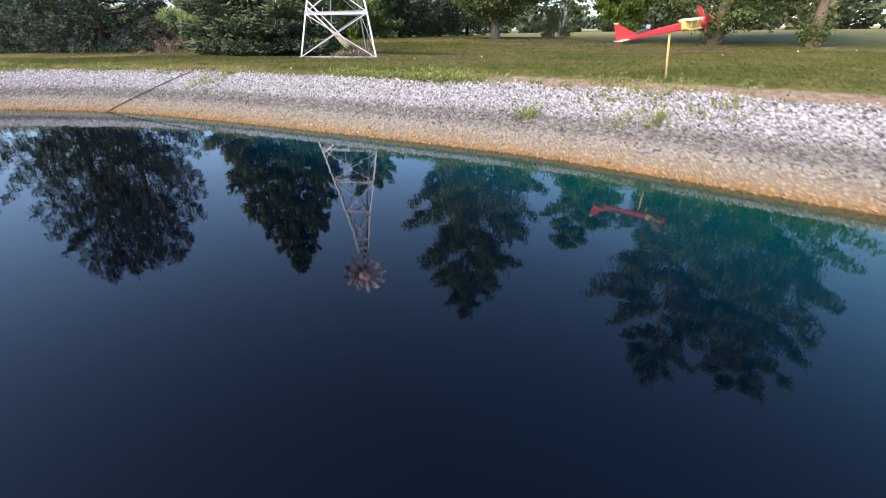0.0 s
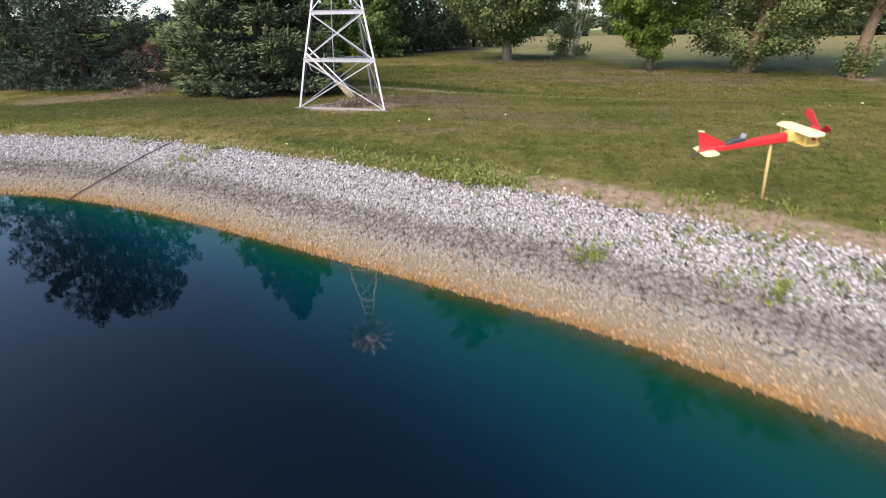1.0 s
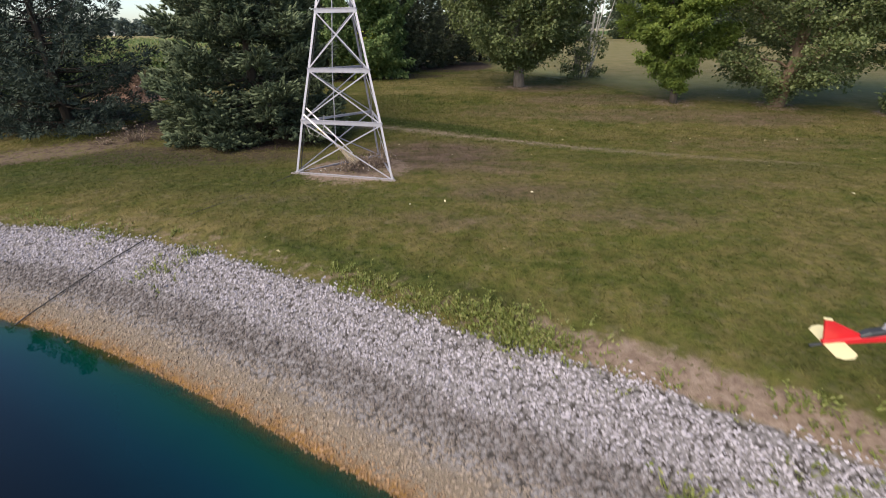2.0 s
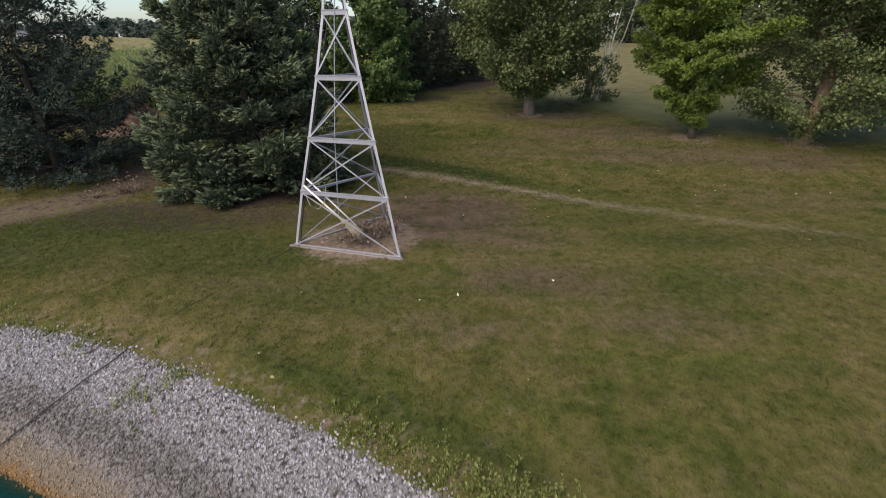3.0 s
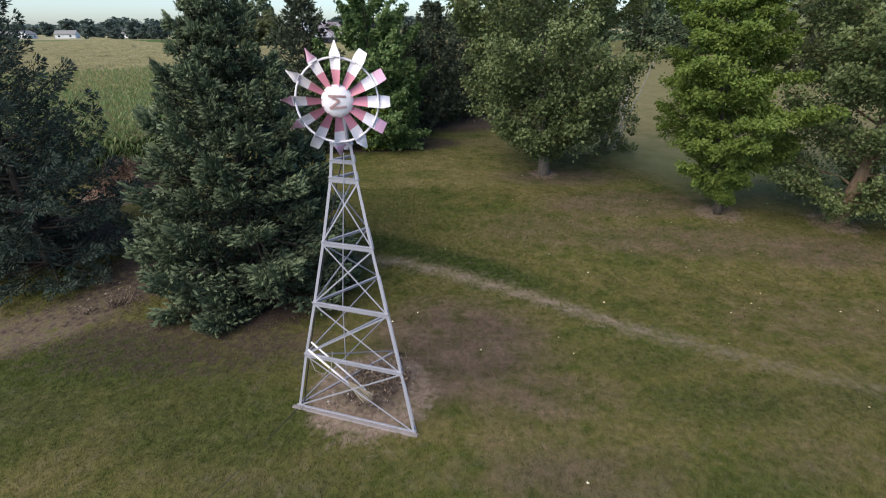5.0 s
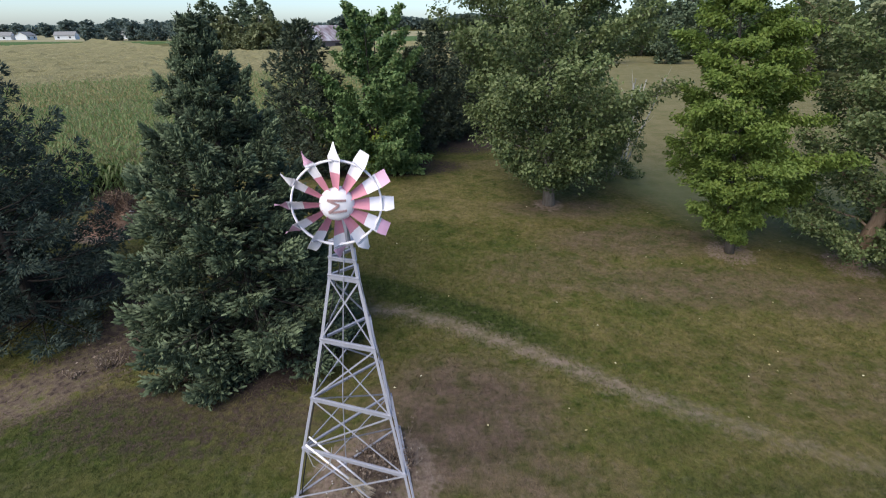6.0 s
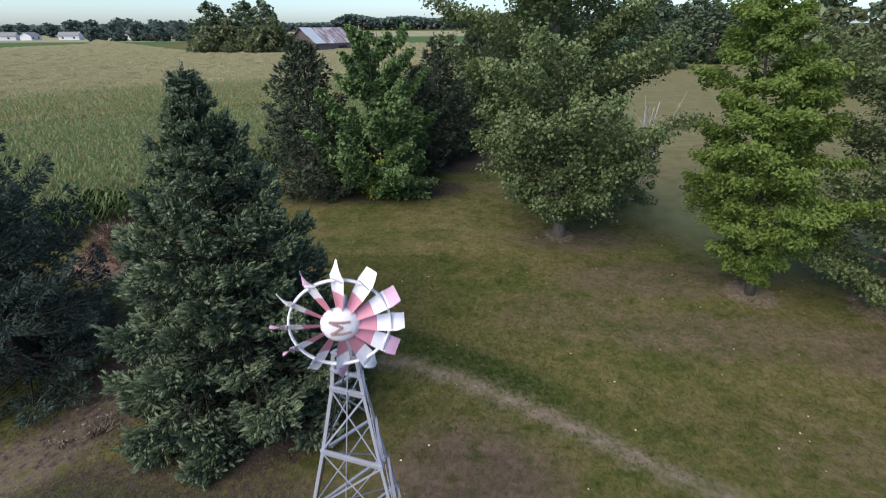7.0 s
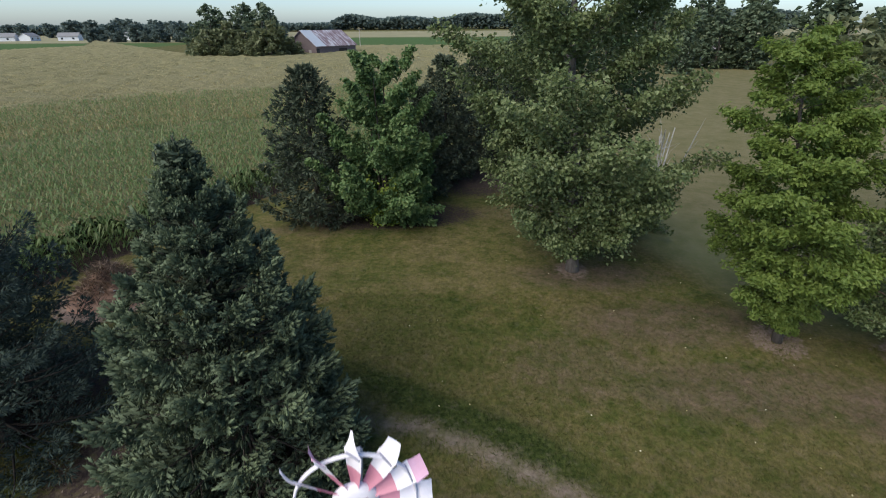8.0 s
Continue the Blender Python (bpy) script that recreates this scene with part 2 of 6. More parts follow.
def water_material():
    m, n, l, b = material("pond_water")
    geo = n.new("ShaderNodeNewGeometry")
    a = n.new("ShaderNodeAttribute")
    a.attribute_name = "depth"
    wob = noise_tex(n, l, geo.outputs["Position"], 0.5, 4)
    d = maths(n, l, "ADD", a.outputs["Fac"], maths(n, l, "MULTIPLY", maths(n, l, "SUBTRACT", wob, 0.5), 0.10))
    col = ramp(n, l, d, [(0.0, (0.030, 0.034, 0.010)), (0.03, (0.002, 0.030, 0.016)), (0.08, (0.0, 0.026, 0.028)), (0.17, (0.0, 0.015, 0.026)), (0.27, (0.0, 0.006, 0.014)), (0.38, (0.0, 0.002, 0.006)), (0.65, (0.0, 0.0005, 0.0025))])
    l.new(col, b.inputs["Base Color"])
    b.inputs["Roughness"].default_value = 0.02
    b.inputs["IOR"].default_value = 1.34
    w1 = noise_tex(n, l, geo.outputs["Position"], 2.2, 2)
    w2 = noise_tex(n, l, geo.outputs["Position"], 7.0, 2)
    bump(n, l, b, maths(n, l, "ADD", w1, maths(n, l, "MULTIPLY", w2, 0.25)), 0.10, 0.015)
    tr = n.new("ShaderNodeBsdfTransparent")
    mx = n.new("ShaderNodeMixShader")
    mr = n.new("ShaderNodeMapRange")
    mr.inputs["From Min"].default_value, mr.inputs["From Max"].default_value = 0.0, 0.05
    mr.inputs["To Min"].default_value = 0.6
    l.new(a.outputs["Fac"], mr.inputs["Value"])
    l.new(mr.outputs[0], mx.inputs[0])
    l.new(tr.outputs[0], mx.inputs[1])
    l.new(b.outputs[0], mx.inputs[2])
    l.new(mx.outputs[0], n["Material Output"].inputs["Surface"])
    return m


def stone_material():
    """White limestone gravel with a grey line of dried growth, tan below it and orange algae at the waterline."""
    m, n, l, b = material("gravel_stone")
    geo = n.new("ShaderNodeNewGeometry")
    pos = geo.outputs["Position"]
    sep = n.new("ShaderNodeSeparateXYZ")
    l.new(pos, sep.inputs[0])
    wob = noise_tex(n, l, pos, 1.6, 4)
    z = maths(n, l, "ADD", sep.outputs["Z"], maths(n, l, "MULTIPLY", maths(n, l, "SUBTRACT", wob, 0.5), 0.07))
    rnd = geo.outputs["Random Per Island"]
    z = maths(n, l, "ADD", z, maths(n, l, "MULTIPLY", maths(n, l, "SUBTRACT", rnd, 0.5), 0.05))
    f = maths(n, l, "ADD", z, 0.85)
    tint = ramp(n, l, f, [(0.0, (0.147, 0.078, 0.020)), (0.13, (0.190, 0.100, 0.032)), (0.18, (0.250, 0.145, 0.065)), (0.225, (0.225, 0.175, 0.128)), (0.33, (0.228, 0.192, 0.162)), (0.385, (0.098, 0.084, 0.083)), (0.485, (0.106, 0.092, 0.096)), (0.55, (0.312, 0.300, 0.345)), (0.85, (0.405, 0.388, 0.450))])
    val = ramp(n, l, rnd, [(0.0, (0.55, 0.54, 0.55)), (0.3, (0.84, 0.83, 0.83)), (1.0, (1.25, 1.24, 1.25))])
    col = mix(n, l, 1.0, tint, val, "MULTIPLY")
    g = noise_tex(n, l, pos, 60.0, 4)
    col = mix(n, l, maths(n, l, "MULTIPLY", g, 0.3), col, (0.25, 0.22, 0.2))
    l.new(col, b.inputs["Base Color"])
    b.inputs["Roughness"].default_value = 0.85
    bump(n, l, b, g, 0.4, 0.01)
    return m


def grass_material():
    m, n, l, b = material("grass_blade")
    geo = n.new("ShaderNodeNewGeometry")
    col = lawn_colour(n, l, geo.outputs["Position"])
    col = mix(n, l, 1.0, col, ramp(n, l, geo.outputs["Random Per Island"], [(0.0, (1.12, 1.15, 1.08)), (0.6, (1.26, 1.27, 1.22)), (1.0, (1.40, 1.37, 1.30))]), "MULTIPLY")
    l.new(col, b.inputs["Base Color"])
    b.inputs["Roughness"].default_value = 0.7
    b.inputs["Specular IOR Level"].default_value = 0.2
    t = n.new("ShaderNodeBsdfTranslucent")
    l.new(col, t.inputs["Color"])
    mx = n.new("ShaderNodeMixShader")
    mx.inputs[0].default_value = 0.45
    l.new(b.outputs[0], mx.inputs[1])
    l.new(t.outputs[0], mx.inputs[2])
    l.new(mx.outputs[0], n["Material Output"].inputs["Surface"])
    return m


def bark(name, c0, c1):
    m, n, l, b = material(name)
    tc = n.new("ShaderNodeTexCoord").outputs["Object"]
    mp = n.new("ShaderNodeMapping")
    mp.inputs["Scale"].default_value = (9, 9, 1.6)
    l.new(tc, mp.inputs[0])
    f = noise_tex(n, l, mp.outputs[0], 1.6, 6, 0.65)
    l.new(ramp(n, l, f, [(0.3, c0), (0.7, c1)]), b.inputs["Base Color"])
    b.inputs["Roughness"].default_value = 0.9
    bump(n, l, b, f, 0.8, 0.03)
    return m


M_ground, M_water, M_stone, M_grass = ground_material(), water_material(), stone_material(), grass_material()
M_steel = simple("galvanised_steel", (0.38, 0.38, 0.45), 0.42, 0.25, 0.25, 7.0, 0.1)
M_white = simple("chalky_white_paint", (0.88, 0.83, 0.88), 0.5, 0.0, 0.10, 9.0)
M_red_faded = simple("faded_red_paint", (0.60, 0.25, 0.33), 0.55, 0.0, 0.35, 8.0, dark=(0.47, 0.19, 0.25))
M_lilac = simple("faded_lilac_paint", (0.62, 0.42, 0.60), 0.5, 0.0, 0.3, 8.0, dark=(0.56, 0.28, 0.38))
M_emblem = simple("faded_brown_emblem", (0.34, 0.21, 0.21), 0.6, 0.0, 0.25, 20.0)
M_black = simple("black_rubber", (0.025, 0.025, 0.028), 0.6, 0.0, 0.3, 12.0)
M_rope = simple("grey_rope", (0.34, 0.33, 0.32), 0.9, 0.0, 0.3, 30.0)
M_red = simple("glossy_red_paint", (0.60, 0.020, 0.028), 0.32, 0.0, 0.25, 6.0)
M_red_dark = simple("dull_dark_red_paint", (0.36, 0.022, 0.030), 0.45, 0.0, 0.3, 6.0)
M_cream = simple("cream_painted_wood", (0.72, 0.66, 0.40), 0.5, 0.0, 0.18, 7.0)
M_yellow = simple("yellow_painted_wood", (0.62, 0.46, 0.14), 0.5, 0.0, 0.2, 9.0)
M_pole = simple("pale_pine_pole", (0.50, 0.36, 0.16), 0.7, 0.0, 0.25, 14.0)
M_darkmetal = simple("dark_grey_metal", (0.07, 0.075, 0.085), 0.4, 0.5, 0.3, 9.0)
M_straw = simple("dry_straw", (0.50, 0.42, 0.32), 0.9, 0.0, 0.35, 25.0)
M_bark = bark("grey_brown_bark", (0.12, 0.10, 0.085), (0.28, 0.245, 0.215))
M_bark_tan = bark("tan_bark", (0.16, 0.105, 0.07), (0.33, 0.24, 0.17))
M_bark_brown = bark("dull_brown_bark", (0.05, 0.042, 0.036), (0.13, 0.11, 0.092))
M_bark_dark = bark("dark_pine_bark", (0.022, 0.018, 0.015), (0.06, 0.047, 0.038))
M_deadwood = bark("bleached_dead_wood", (0.32, 0.28, 0.25), (0.52, 0.48, 0.44))
L_poplar = leafy("poplar_leaves", (0.080, 0.115, 0.040), (0.172, 0.212, 0.080), (0.295, 0.332, 0.160), 0.32)
L_bright = leafy("box_elder_leaves", (0.135, 0.198, 0.042), (0.205, 0.275, 0.060), (0.275, 0.340, 0.085), 0.5)
L_maple = leafy("young_maple_leaves", (0.080, 0.140, 0.048), (0.158, 0.242, 0.084), (0.260, 0.330, 0.130), 0.38)
L_shoots = leafy("young_shoot_leaves", (0.20, 0.27, 0.04), (0.30, 0.37, 0.06), (0.40, 0.44, 0.10), 0.4)
L_olive = leafy("dusty_olive_leaves", (0.115, 0.135, 0.062), (0.168, 0.185, 0.090), (0.225, 0.235, 0.120), 0.3)
L_dark = leafy("dark_broadleaf", (0.070, 0.100, 0.056), (0.115, 0.150, 0.084), (0.170, 0.200, 0.115), 0.3)
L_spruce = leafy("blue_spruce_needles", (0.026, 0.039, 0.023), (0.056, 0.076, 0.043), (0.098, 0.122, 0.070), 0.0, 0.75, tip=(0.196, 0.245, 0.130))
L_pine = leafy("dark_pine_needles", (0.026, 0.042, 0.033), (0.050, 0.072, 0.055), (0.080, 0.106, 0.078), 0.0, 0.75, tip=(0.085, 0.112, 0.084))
L_corn = leafy("corn_leaves", (0.105, 0.170, 0.050), (0.180, 0.248, 0.085), (0.280, 0.312, 0.140), 0.42)
L_tassel = leafy("corn_tassels", (0.28, 0.25, 0.105), (0.40, 0.345, 0.165), (0.50, 0.435, 0.24), 0.25)
L_weed = leafy("weed_leaves", (0.150, 0.190, 0.046), (0.230, 0.260, 0.078), (0.35, 0.34, 0.14), 0.35)
L_fallen = leafy("fallen_yellow_leaves", (0.45, 0.38, 0.18), (0.58, 0.53, 0.36), (0.72, 0.69, 0.56), 0.0)
L_twig = leafy("dry_brown_twigs", (0.10, 0.07, 0.05), (0.20, 0.14, 0.10), (0.33, 0.25, 0.19), 0.0, 0.9)
# distance haze is mixed into this leaf colour, paler and bluer
L_far_hazed = leafy("hazed_woodland_leaves", (0.100, 0.135, 0.120), (0.135, 0.172, 0.150), (0.175, 0.212, 0.185), 0.3)
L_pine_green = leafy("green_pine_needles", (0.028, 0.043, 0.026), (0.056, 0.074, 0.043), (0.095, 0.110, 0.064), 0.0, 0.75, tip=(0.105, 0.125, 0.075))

# ---------------------------------------------------------------- pond outline and ground form
SHORE = np.array([(3.95, 3.9), (2.95, 4.8), (2.05, 5.55), (1.2, 6.25), (-0.2, 7.05), (-1.5, 7.75), (-2.75, 8.45), (-4.3, 9.25), (-5.7, 9.95), (-7.35, 10.6), (-9.1, 11.0), (-11.5, 11.2),
                  (-15, 10.5), (-19, 7.5), (-21, 2), (-20, -8), (-14, -16), (-4, -19), (5, -17), (10, -10), (9.5, -4), (7.3, 0.6), (5.4, 2.6)])


def smooth_loop(P, times=3):
    for _ in range(times):
        Q = np.roll(P, -1, 0)
        P = np.stack([0.75 * P + 0.25 * Q, 0.25 * P + 0.75 * Q], 1).reshape(-1, 2)
    return P


LOOP = smooth_loop(SHORE)


def polyline_distance(X, Y, P, closed=True):
    A = P if closed else P[:-1]
    B = np.roll(P, -1, 0) if closed else P[1:]
    best = np.full(X.shape, 1e9)
    for a, b in zip(A, B):
        ab = b - a
        t = np.clip(((X - a[0]) * ab[0] + (Y - a[1]) * ab[1]) / (ab @ ab), 0, 1)
        best = np.minimum(best, (X - a[0] - t * ab[0]) ** 2 + (Y - a[1] - t * ab[1]) ** 2)
    return np.sqrt(best)


def inside(X, Y, P):
    r = np.zeros(X.shape, bool)
    for a, b in zip(P, np.roll(P, -1, 0)):
        if a[1] != b[1]:
            r ^= ((a[1] > Y) != (b[1] > Y)) & (X < (b[0] - a[0]) * (Y - a[1]) / (b[1] - a[1]) + a[0])
    return r


def shore_distance(X, Y):
    """Metres from the waterline, minus inside the pond."""
    X, Y = np.asarray(X, float), np.asarray(Y, float)
    d = np.full(X.shape, 200.0)
    near = (np.abs(X + 5) < 45) & (np.abs(Y + 4) < 45)
    e = polyline_distance(X[near], Y[near], LOOP)
    e[inside(X[near], Y[near], LOOP)] *= -1
    d[near] = e
    return d


def ground_height(X, Y, d=None):
    X, Y = np.asarray(X, float), np.asarray(Y, float)
    d = shore_distance(X, Y) if d is None else d
    bank = np.interp(d, [-8, -3, 0, 0.9, 1.85, 2.6, 3.6], [-3.6, -2.1, W_LEVEL, -0.40, -0.03, 0.07, 0.10])
    lawn = np.interp(Y, [-40, 12, 16, 19, 21.5, 25, 32, 60, 200, 420, 760, 1100, 3000], [0, 0, 0.02, -0.16, -0.28, -0.10, 0.28, 0.35, -0.1, 0.4, 3.0, 4.0, 2.0])
    left = np.clip((-X - 5) / 5, 0, 1)
    lawn = lawn * (1 - left) + left * np.interp(Y, [12, 18, 25, 60, 200, 420, 760, 1100, 3000], [0, 0, 0.15, 0.1, -0.1, 0.4, 3.0, 4.0, 2.0])
    right = np.clip((X - 10) / 20, 0, 1) * np.clip((Y - 10) / 30, 0, 1)
    return bank + lawn * np.clip((d - 2.5) / 4, 0, 1) + 0.25 * right


def zat(x, y):
    return float(ground_height(np.array([x]), np.array([y]))[0])


def axis_steps(lo, hi, fine, mid_lo, mid_hi, mid, far):
    inner = np.concatenate([np.arange(mid_lo, lo, mid), np.arange(lo, hi, fine), np.arange(hi, mid_hi + mid, mid)])
    out, step = [], mid
    v = mid_hi + mid
    while v < far:
        step *= 1.16
        v += step
        out.append(v)
    left = [mid_lo - (o - mid_hi) for o in out][::-1]
    return np.concatenate([left, inner, out])


TRACK = np.array([(-5.5, 23.3), (-3.2, 22.95), (-1.3, 22.2), (0.4, 21.25), (1.9, 20.25), (3.2, 19.3), (4.6, 18.5), (5.9, 17.75), (7.4, 17.0), (9.2, 16.3)])
CORN = np.array([(-75, -40), (-20.2, 30.6), (-17.6, 36.0), (-15.2, 41.5), (-13.6, 46), (-8, 56), (1, 70), (5, 110), (12, 244), (-48, 248), (-62, 196), (-64, 172), (-98, 186), (-242, 340), (-183, 250), (-193, 215), (-230, 60)])

TREES_AT = {"poplar": (3.3, 32.1), "elder": (9.8, 27.2), "cottonwood": (13.9, 26.2), "cottonwood2": (17.5, 24.1), "spruce": (-7.3, 21.2)}


def turf_patches(X, Y, d):
    """Where the turf has died back to brown, and where it is darker green."""
    def blob(cx, cy, r, soft, sx, sy):
        return np.clip((r - np.hypot((X - cx) / sx, (Y - cy) / sy)) / soft + 0.5, 0, 1)

    dead, dark_green = np.zeros(X.shape), np.zeros(X.shape)
    for cx, cy, r, sx, sy, w in ((-1.2, 18.3, 1.9, 1.3, 1.3, 0.78), (0.3, 16.4, 1.2, 1.6, 0.9, 0.6), (-5.8, 18.1, 1.1, 1.7, 0.8, 0.5), (-8.2, 17.2, 1.2, 2.0, 0.6, 0.35), (-9.6, 18.3, 1.2, 1.3, 0.7, 0.5),
                                 (7.7, 24.7, 2.2, 2.2, 0.7, 0.55), (11.8, 23.9, 1.8, 1.6, 0.8, 0.65), (3.9, 31.6, 1.8, 2.0, 0.7, 0.6), (0.9, 14.3, 1.2, 1.7, 0.7, 0.6), (2.9, 12.9, 1.1, 1.6, 0.6, 0.5), (-0.6, 12.7, 1.0, 1.6, 0.6, 0.45), (-4.6, 13.9, 1.0, 1.5, 0.6, 0.4), (-2.6, 14.4, 1.0, 1.6, 0.5, 0.35), (5.6, 14.8, 1.2, 1.6, 0.6, 0.35), (-10.5, 15.8, 1.3, 1.5, 0.6, 0.45), (2.6, 25.8, 2.0, 1.6, 1.0, 0.4), (6.3, 28.2, 2.0, 2.0, 0.8, 0.6), (9.5, 19.5, 2.2, 2.0, 0.7, 0.35), (-9.0, 36.8, 2.0, 2.5, 0.5, 0.4)):
        dead = np.maximum(dead, w * blob(cx, cy, r, 1.5, sx, sy))
    for cx, cy, r, sx, sy, w in ((4.7, 16.1, 1.1, 1.9, 0.6, 0.6), (7.6, 16.2, 1.2, 1.6, 0.7, 0.5), (-5.9, 15.3, 1.6, 1.8, 0.8, 0.6), (-3.4, 13.6, 1.3, 1.7, 0.7, 0.45), (-9.2, 15.4, 1.4, 1.6, 0.8, 0.45), (3.7, 13.9, 1.2, 1.8, 0.8, 0.45), (3.2, 17.7, 0.9, 1.8, 0.6, 0.5), (-9.6, 17.3, 1.8, 1.6, 0.7, 0.75), (-7.4, 16.4, 1.6, 1.6, 0.8, 0.6), (-5.4, 17.2, 1.0, 1.4, 0.7, 0.5), (-10.8, 15.6, 1.8, 1.5, 0.8, 0.6), (-11.8, 16.5, 1.6, 1.4, 0.7, 0.7), (-4.3, 27.5, 1.6, 1.4, 1.4, 0.4)):
        dark_green = np.maximum(dark_green, w * blob(cx, cy, r, 1.5, sx, sy))
    strip = polyline_distance(X, Y, np.array([(-6.0, 25.4), (-3.2, 24.0), (-0.8, 22.9), (1.0, 21.9), (2.4, 21.0)]), False)
    dark_green = np.maximum(dark_green, np.clip(1.35 - strip / 0.75, 0, 1) * np.interp(X, [-7, -4, 0.3, 2.6], [0.4, 1.0, 1.0, 0.2]))
    wheel = polyline_distance(X, Y, np.array([(2.2, 27.5), (3.6, 25.4), (5.2, 23.2), (7.5, 20.6)]), False)
    dark_green = np.maximum(dark_green, np.clip(1.1 - wheel / 0.4, 0, 1) * 0.42)
    bank = np.clip(1 - np.abs(d - 2.6) / 0.5, 0, 1) * np.interp(X, [-5, -3.5, 0, 0.8], [0, 0.8, 0.8, 0]) * (Y > 6)
    return dead, np.maximum(dark_green, bank)


def build_ground():
    xs = axis_steps(-13, 8.5, 0.17, -34, 34, 0.5, 3200)
    ys = axis_steps(2.0, 17.0, 0.17, -26, 56, 0.5, 3200)
    X, Y = np.meshgrid(xs, ys)
    X, Y = X.ravel(), Y.ravel()
    d = shore_distance(X, Y)
    Z = ground_height(X, Y, d)
    nx, ny = len(xs), len(ys)
    i, j = np.meshgrid(np.arange(ny - 1), np.arange(nx - 1), indexing="ij")
    q = (i * nx + j).ravel()
    F = np.stack([q, q + 1, q + nx + 1, q + nx], 1)

    def blob(cx, cy, r, soft=0.6, sx=1.0, sy=1.0):
        return np.clip((r - np.hypot((X - cx) / sx, (Y - cy) / sy)) / soft + 0.5, 0, 1)

    worn = np.interp(X, [-5.5, -3.5, 2, 3.5, 5, 7, 9.4], [0.4, 0.7, 0.84, 0.64, 0.48, 0.3, 0.1]) * np.clip((0.25 - polyline_distance(X, Y, TRACK, False)) / 0.42 + 0.5, 0, 1)
    dirt = np.zeros(X.shape)
    edge = np.clip(1 - np.abs(d - 2.15) / 0.55, 0, 1) * (0.42 + 0.75 * np.clip((X + 0.5) / 2, 0, 1))
    dirt = np.maximum(dirt, edge)
    for key, r in (("poplar", 0.8), ("elder", 1.0), ("cottonwood", 1.1), ("cottonwood2", 1.0)):
        dirt = np.maximum(dirt, blob(*TREES_AT[key], r) * 0.75)
    scrape = polyline_distance(X, Y, np.array([(-13.2, 17.9), (-11.9, 18.9), (-11.3, 20.2), (-11.6, 22.4)]), False)
    dirt = np.maximum(dirt, np.clip((1.4 - scrape) / 1.3 + 0.45, 0, 1) * 0.58)
    # dark mottling over the scrape, stronger towards the pines
    scrape_dark = np.clip((1.9 - scrape) / 1.3 + 0.35, 0, 1) * np.interp(Y, [18, 20, 22], [0.46, 0.56, 0.68])
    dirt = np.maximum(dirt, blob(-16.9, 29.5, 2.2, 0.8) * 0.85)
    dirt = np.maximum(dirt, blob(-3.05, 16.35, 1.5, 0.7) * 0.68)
    # litter and dark soil; shade under the pines and spruce is painted in here
    shaded_litter = np.maximum(blob(-19, 23.5, 3.6, 1.5, 1.7, 0.8) * 0.9, blob(-7.2, 21.2, 2.6, 0.8) * 0.9)
    shaded_litter = np.maximum(shaded_litter, blob(-2.95, 16.5, 1.0, 0.8) * 0.52)
    shaded_litter = np.maximum(shaded_litter, scrape_dark)
    shaded_litter = np.maximum(shaded_litter, np.maximum(blob(-6.5, 39, 4.0, 1.5, 1.5, 0.6), blob(-1, 49, 4.5, 1.5, 1.0, 1.6)) * 0.7)
    shaded_litter = np.maximum(shaded_litter, blob(-8.2, 18.1, 2.7, 2.2, 1.6, 0.6) * 0.56)
    corn = inside(X, Y, CORN)
    dirt[corn] = 0.0
    shaded_litter[corn] = 0.75
    crop = ((Y > 255) & (Y < 420) & (X > -120) & (X < 160)) | ((X < -170) & (Y > 190) & (Y < 345) & ~corn)
    straw = ((Y > 420) & (Y < 700)) | ((X < -100) & (Y > 345) & (Y < 420))
    gravel = np.clip((1.9 - d) / 0.3 + 0.5, 0, 1) * (d > -40)
    mud = np.clip((0.20 - d) / 0.2, 0, 1)
    silt = 0.8 * np.clip((0.62 - d) / 0.3, 0, 1)
    dead, dark_green = turf_patches(X, Y, d)
    line = np.interp(X, [2, 6, 9.6, 13, 17.5, 30, 60], [44, 37, 28.2, 27.0, 25.6, 22, 14])
    meadow = np.clip((Y - line) / 6.0, 0, 1) * (Y < 150) * np.clip((X - 2) / 4, 0, 1) * (~corn)
    verge = meadow * np.clip(1 - (Y - line - 5) / 9, 0, 1)
    me = mesh_np("ground", np.stack([X, Y, Z], 1), F, M_ground, {"dirt": dirt, "crop": crop.astype(float), "straw": straw.astype(float), "shaded_litter": shaded_litter, "meadow": meadow, "verge": verge, "dark_green": dark_green, "dead": dead, "worn": worn, "gravel": gravel, "silt": silt, "mud": mud}, smooth=True)
    thing("ground", "mown patchy green and straw lawn with worn bare earth", "lawn", kind="structure", data=me)


build_ground()


def build_water():
    xs, ys = np.arange(-23, 12, 0.25), np.arange(-21, 13, 0.25)
    X, Y = np.meshgrid(xs, ys)
    X, Y = X.ravel(), Y.ravel()
    dep = np.clip(-shore_distance(X, Y) * np.interp(X, [-7, -3, 0, 3], [2.0, 1.6, 1.15, 0.75]), 0, 8) / 8      # tint eased eastwards in place of brighter sky reflection, deepened westwards
    nx, ny = len(xs), len(ys)
    i, j = np.meshgrid(np.arange(ny - 1), np.arange(nx - 1), indexing="ij")
    q = (i * nx + j).ravel()
    me = mesh_np("water", np.stack([X, Y, np.full(X.shape, W_LEVEL)], 1), np.stack([q, q + 1, q + nx + 1, q + nx], 1), M_water, {"depth": dep}, True)
    thing("water", "still dark blue pond water, teal in the shallows", "water", kind="structure", data=me)


build_water()

